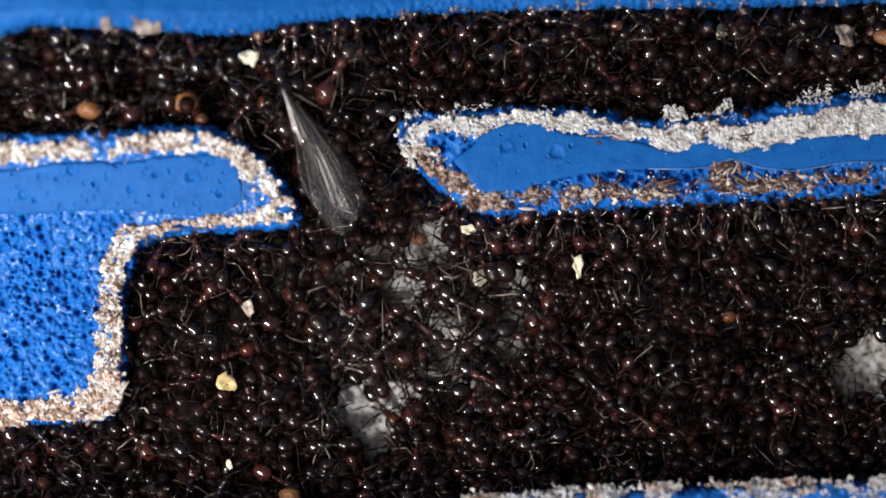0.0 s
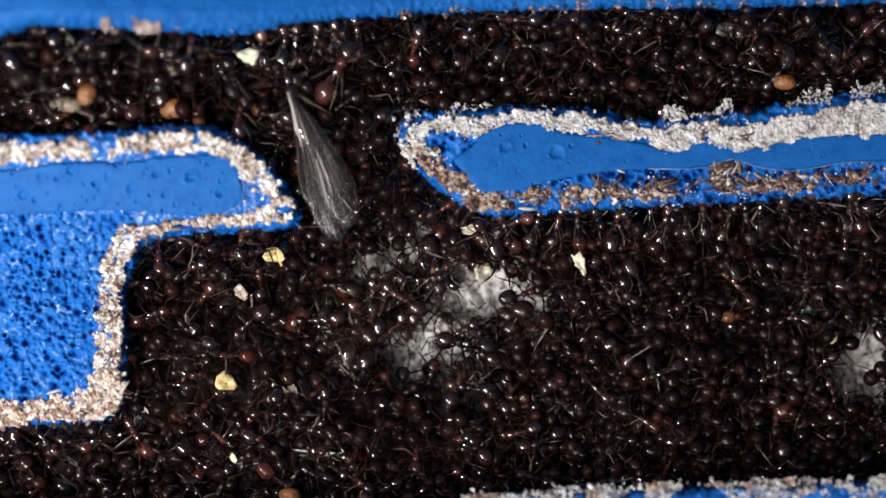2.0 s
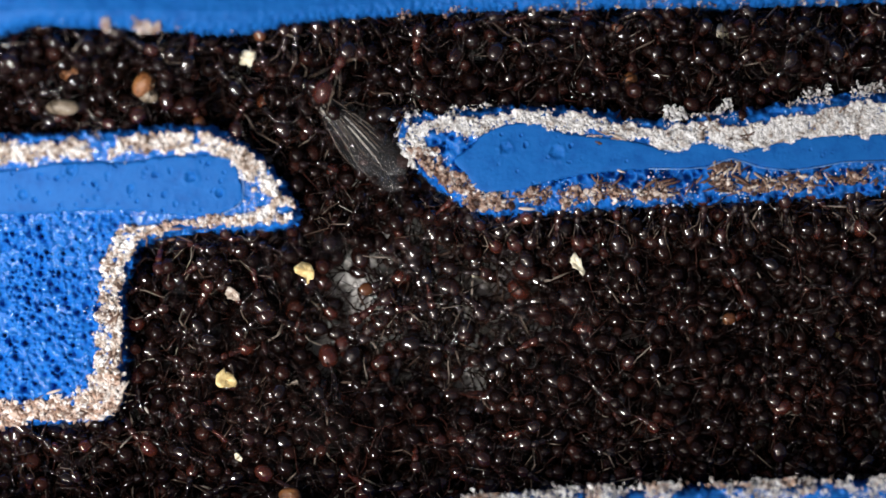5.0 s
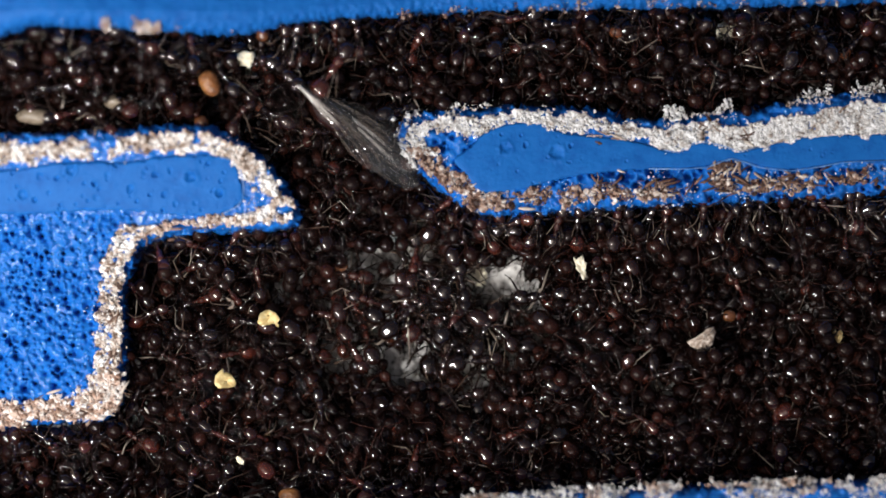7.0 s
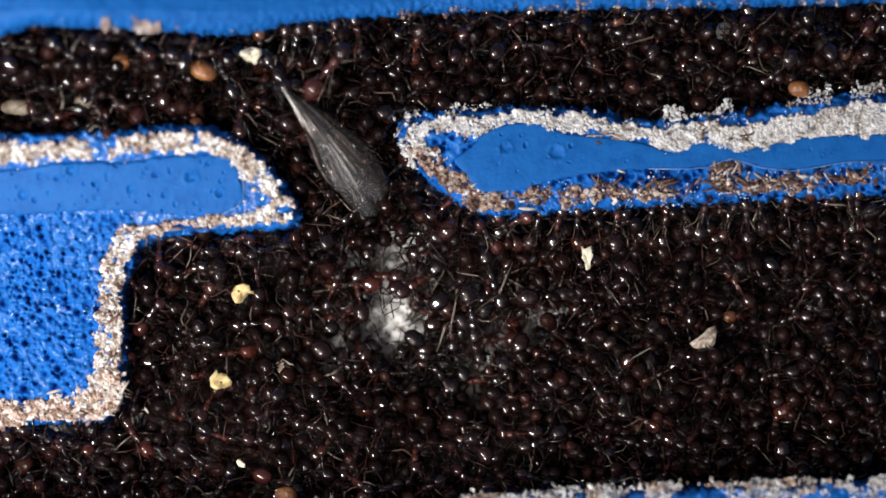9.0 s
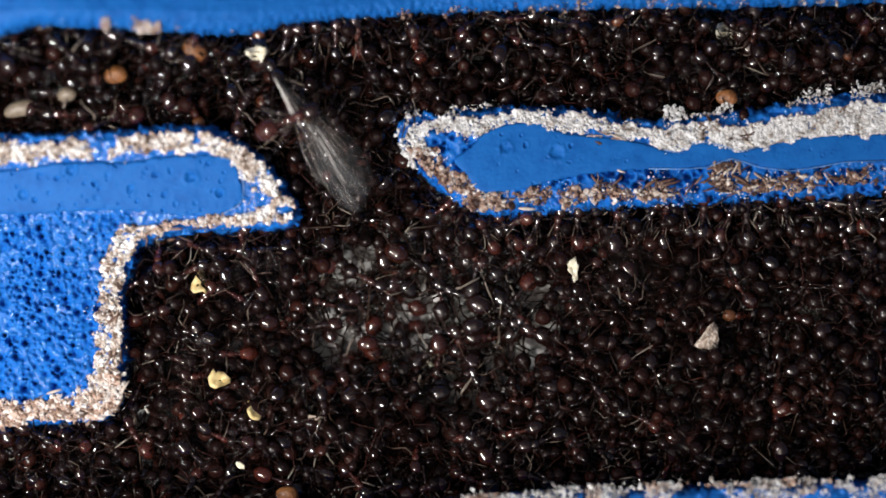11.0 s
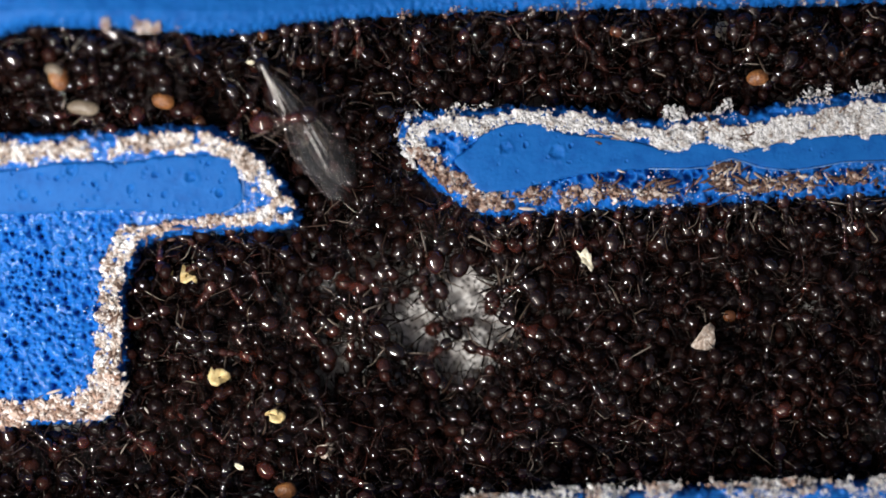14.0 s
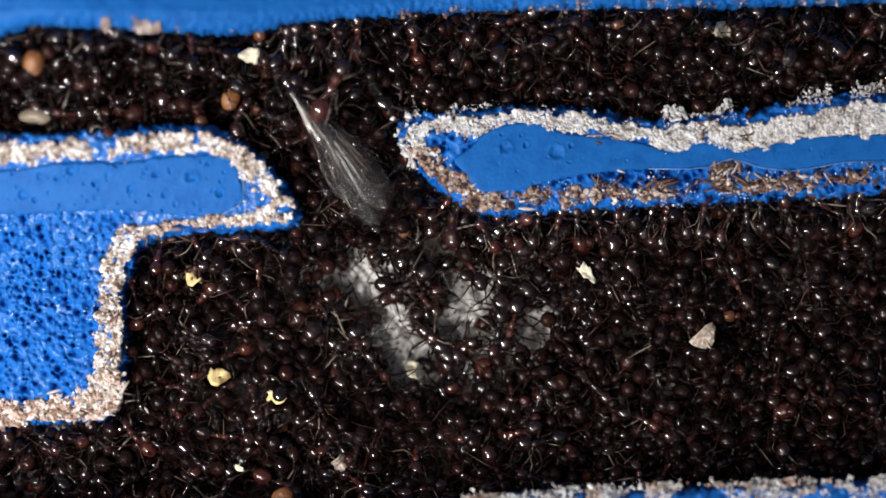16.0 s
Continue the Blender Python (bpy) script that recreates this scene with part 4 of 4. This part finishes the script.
    go(g, -0.0026, [(0, 480, 690, 0), (1.5, 512, 688, 20), (3.5, 512, 672, 40), (7, 515, 680, 50, -0.0046), (9, 507, 650, 60, -0.0026), (11.5, 570, 762, 85, -0.0022), (12.5, 574, 768, 90, -0.0014), (14.5, 580, 806, 110, -0.0020), (16, 603, 818, 130, -0.0020)])
    h = tagged(flake("husk", 30, 36, CREAM, 35), "cream husk held by an ant", "husk", "husks among the ants")
    go(h, -0.0034, [(0, 852, 492, 0), (1.5, 858, 486, 10), (3.5, 840, 474, 30), (7, 850, 490, 40, -0.0046), (12.5, 740, 660, 60, -0.0046), (14.5, 735, 650, 70, -0.0046), (16, 735, 655, 80, -0.0034)])
    k = tagged(flake("husk", 24, 32, TAN, 39), "pale tan husk carried by ants", "husk", "husks among the ants")
    go(k, -0.0018, [(0, 441, 544, 0), (1.5, 430, 520, 20), (3.5, 420, 513, 30), (7, 402, 535, 50, -0.0028), (9, 400, 540, 50, -0.0046), (16, 400, 540, 50, -0.0046)])
    m = tagged(flake("flake", 40, 34, CREAM, 44), "cream flake wedged under the lid's edge", "flake", "flakes among the ants")
    go(m, -0.0016, [(0, 442, 102, 0), (1.5, 442, 99, 0), (7, 434, 104, 5), (9, 446, 97, 0), (12.5, 458, 94, 10), (14.5, 455, 108, 15, -0.0022), (16, 444, 98, 10)])
    n = tagged(flake("husk", 50, 44, TAN, 47, point=0.5), "pinkish tan husk carried by ants", "husk", "husks among the ants")
    go(n, -0.0014, [(0, 1495, 60, 60), (0.5, 1515, 40, 55), (1.5, 1556, 6, 40, -0.0016), (3.0, 1640, 30, 30), (16, 1650, 40, 20)])
    q = tagged(flake("flake", 14, 18, CREAM, 51), "tiny white chip on the ants", "flake", "flakes among the ants")
    go(q, -0.0016, [(0, 408, 820, 0), (3.5, 420, 805, 20), (9, 427, 818, 40), (14.5, 424, 824, 50), (16, 424, 826, 50)])
    w = tagged(flake("husk", 30, 20, CREAM, 71, edge=[(-14, -5), (-4, -9), (8, -8), (15, 0), (12, 8), (0, 10), (-12, 6)]), "glossy cream husk under the lid's edge", "husk", "husks among the ants")
    go(w, -0.0016, [(0, 829, 404, 0), (1.2, 828, 405, 5), (2.0, 830, 405, 10, -0.0024), (3.2, 830, 404, 10, -0.0024), (4.0, 832, 402, 15, -0.0044), (16, 832, 402, 15, -0.0044)])
    go(seed("seed", 40, 30, AMBER, "amber seed at the lid's edge"), -0.0012, [(0, 513, 878, 0), (7, 513, 878, 5), (9, 506, 876, 5), (12.5, 510, 873, 8), (14.5, 503, 868, 20), (16, 500, 878, 25)])
    go(seed("seed", 46, 36, AMBER, "amber seed carried among ants"), -0.0020, [(0, 328, 181, 20), (1.0, 313, 177, 10), (1.5, 312, 183, 0), (2.0, 306, 193, 20), (2.5, 258, 194, 40), (3.5, 248, 176, 60), (6.5, 297, 143, 60), (7, 372, 148, 120), (7.5, 405, 152, 140), (8.5, 342, 114, 160), (9, 361, 125, 160), (11.5, 330, 84, 150), (12.5, 254, 98, 140), (13, 208, 108, 130), (14, 104, 137, 110), (14.5, 90, 118, 100), (16, 60, 112, 90)])
    go(seed("seed", 40, 32, AMBER, "amber seed carried among ants"), -0.0020, [(0, 156, 195, 0), (1.0, 147, 172, 60), (1.5, 149, 168, 80), (3.0, 160, 168, 60), (3.5, 126, 122, 20), (4.0, 108, 132, 10), (6.5, 180, 120, 30, -0.0042), (9, 212, 110, 30, -0.0032), (11.5, 204, 137, 20), (12.5, 254, 152, 10), (13, 255, 178, 0), (14, 289, 178, 0), (14.5, 310, 175, 10), (15.5, 401, 152, 60), (16, 408, 176, 80)])
    go(seed("seed", 38, 28, AMBER, "amber seed carried among ants"), -0.0020, [(0, 1565, 66, 0), (0.5, 1534, 73, 10), (1.0, 1514, 75, 30), (1.5, 1440, 138, 20), (2.0, 1388, 146, 10), (2.5, 1347, 142, 0), (3.0, 1299, 158, 10), (3.5, 1272, 162, 20), (4.0, 1206, 160, 40), (6.4, 1080, 130, 60, -0.0044), (16, 1080, 130, 60, -0.0044)])
    go(seed("seed", 38, 30, AMBER, "amber seed carried among ants"), -0.0020, [(0, 1650, 50, 0), (6.4, 1650, 50, 0), (7.5, 1555, 58, 100), (8.5, 1455, 142, 20), (9, 1414, 158, 0), (11.5, 1256, 173, 10), (12.5, 1214, 171, 10), (13, 1227, 140, 30), (14, 1340, 138, 20), (14.5, 1384, 118, 100), (15.4, 1450, 95, 60, -0.0044), (16, 1450, 90, 40, -0.0044)])
    r = tagged(flake("husk", 44, 40, CREAM, 61, corners=7), "dull cream star-shaped husk among the ants", "husk", "husks among the ants")
    go(r, -0.0034, [(0, 1286, 58, 0), (8, 1286, 57, 5), (16, 1283, 55, 0)])
    go(seed("seed", 58, 28, PALE, "pale waxy pupa lying among the ants"), -0.0020, [(0, 70, 200, 0, -0.0034), (3.5, 130, 180, 0), (7, 58, 206, 0), (9, 30, 190, 0, -0.0026), (12.5, 60, 195, 30), (14.5, 160, 190, -10), (16, 62, 206, 0)])
    go(seed("seed", 34, 26, PALE, "pale waxy pupa lying among the ants"), -0.0020, [(0, 300, 80, 0, -0.0034), (3.5, 290, 150, 0), (7, 200, 180, 20, -0.0026), (12.5, 105, 150, 30), (14.5, 90, 118, -10), (16, 60, 110, 0, -0.003)])


chips()


# ---- the winged ant whose wings show in the gap ----
def wing_half(t):
    """Half width of a wing along its length: narrow root, broad end with a round tip."""
    return (0.10 + 0.90 * min(1.0, t / 0.68) ** 1.15) * math.sqrt(max(0.0, 1 - max(0.0, (t - 0.66) / 0.34) ** 2.4))


def wing_fold(s, t):
    """Pleats that run along the film and flatten towards its tip."""
    return (0.00009 * math.sin(s * 5 + 1.5 * t) + 0.00002 * math.sin(s * 17 + 3 * t)) * (1 - 0.75 * max(0.0, t - 0.45) / 0.55) + 0.00020 * (1 - s * s)


def wing_bend(t, long):
    return 0.05 * long * math.sin(t * 2.6)


def wing_mesh(long, wide):
    """A blade-shaped film, root at the origin, along +x."""
    verts, faces = [], []
    rows, cols = 30, 22
    for i in range(rows + 1):
        t = i / rows
        for k in range(cols + 1):
            s = k / cols * 2 - 1
            verts.append((t * long, s * wide / 2 * max(0.02, wing_half(t)) + wing_bend(t, long), wing_fold(s, t)))
    w = cols + 1
    for i in range(rows):
        for k in range(cols):
            faces.append((i * w + k, (i + 1) * w + k, (i + 1) * w + k + 1, i * w + k + 1))
    top = len(verts)
    verts += [(x, y, z - 0.00002) for x, y, z in verts]
    faces += [tuple(reversed([top + i for i in f])) for f in faces]
    return mesh_from("wing", verts, faces, WING)


def winged_ant():
    root = tagged(new("winged_ant"), "dark winged ant with long clear folded wings", "ant")
    v, f = thorax_shape()
    child("thorax", mesh_from("thorax", [(x * 2, y * 2.2, z * 2.2) for x, y, z in v], f, GASTER), root, m=pose(-0.0007, 0, -0.0006))
    v, f = gaster_shape()
    child("gaster", mesh_from("gaster", [(-x * 2.6 + 0.001, y * 1.8, z * 1.8) for x, y, z in v], [tuple(reversed(q)) for q in f], GASTER), root, m=pose(0, 0, -0.0014))
    v, f = head_shape()
    child("head", mesh_from("head", [(-x * 1.6, y * 1.6, z * 1.6) for x, y, z in v], [tuple(reversed(q)) for q in f], GASTER), root, m=pose(-0.0019, 0, -0.0006))
    for key in ("fore", "mid", "hind"):
        for s in (1, -1):
            child("leg", LEGS[key, s], root, m=pose(-0.0007 - HIPS[key] * 2 * MM, s * 0.25 * MM, -0.0008, 0, 0, 180 if key != "mid" else 0) @ Matrix.Scale(1.5, 4))
    for turn, up, long, wide in ((0, 0.0003, 0.0110, 0.0029), (6, -0.0001, 0.0104, 0.0026), (-5, 0.0, 0.0085, 0.0022)):
        one = child("wing", wing_mesh(long, wide), root, "clear veined wing film", m=pose(0, 0, up, turn, 1, turn))
        # the palest tubes are painted reflections on folds and root, the brown ones ribs
        streak = WING_GLINT if turn == 0 else LIMB_LIT
        for s, skin, thick, start, end in ((-0.97, WING_GLINT, 4.2, 0.0, 0.36), (-0.97, LIMB_LIT, 1.4, 0.36, 0.9), (-0.5, LIMB_LIT, 1.0, 0.05, 0.6), (-0.1, streak, 1.9, 0.46, 0.80), (0.2, streak, 1.5, 0.40, 0.72), (0.45, LIMB_LIT, 1.0, 0.42, 0.64), (0.9, LIMB, 0.8, 0.1, 0.6)):
            along = [start + (end - start) * k / 7 for k in range(8)]
            pts = [(t * long, s * wide / 2 * wing_half(t) + wing_bend(t, long), wing_fold(s, t)) for t in along]
            child("vein", mesh_from("vein", *tube(pts, [r * 0.00001 * thick for r in (1.4, 2.2, 2.6, 2.6, 2.4, 2.0, 1.5, 0.6)], 5), skin), one)
    rows = []
    for t, u0, v0, u1, v1 in ((0.0, 505, 160, 602, 412), (1.0, 500, 165, 592, 418), (1.5, 515, 170, 592, 412), (2.5, 515, 155, 585, 400), (3.5, 580, 165, 690, 395), (4.0, 550, 150, 699, 368), (6.5, 515, 128, 714, 326),
                              (7.0, 530, 150, 714, 315), (7.5, 500, 140, 686, 343), (8.5, 512, 146, 668, 378), (9.0, 505, 155, 656, 380), (11.5, 485, 130, 607, 340), (12.5, 470, 118, 607, 347), (13.5, 467, 115, 597, 340), (14.5, 464, 118, 588, 347),
                              (15.0, 482, 136, 607, 357), (15.5, 480, 155, 626, 376), (16.0, 520, 165, 652, 380)):
        rows.append((t, Matrix.Translation(spot(u0, v0, float(lift(u0, v0)) - 0.0009 - (0.0036 if 2.9 < t < 4.5 else 0.0))) @ pose(0, 0, 0, 8 * math.sin(t * 0.8), -2, -math.degrees(math.atan2(v1 - v0, u1 - u0)))))
    root.matrix_basis = rows[0][1]
    JOBS.append((root, rows))
    other = []
    for t, u0, v0, z, a in ((0.0, 560, 815, -0.0040, 176), (1.3, 575, 812, -0.0040, 176), (2.0, 610, 806, -0.0026, 178), (2.5, 616, 806, -0.0023, 179), (3.0, 690, 808, -0.0022, 176), (3.5, 715, 806, -0.0025, 174), (4.2, 800, 792, -0.0032, 172), (5.2, 860, 790, -0.0040, 172), (16.0, 860, 790, -0.0040, 172)):
        other.append((t, Matrix.Translation(spot(u0, v0, z - 0.0006)) @ pose(0, 0, 0, 6 * math.sin(t), -2, a)))
    JOBS.append((tagged(copy_thing(root, other[0][1]), "dark winged ant half sunk among the workers"), other))


winged_ant()


def motions():
    for thing, rows in JOBS:
        walk(thing, rows)


motions()
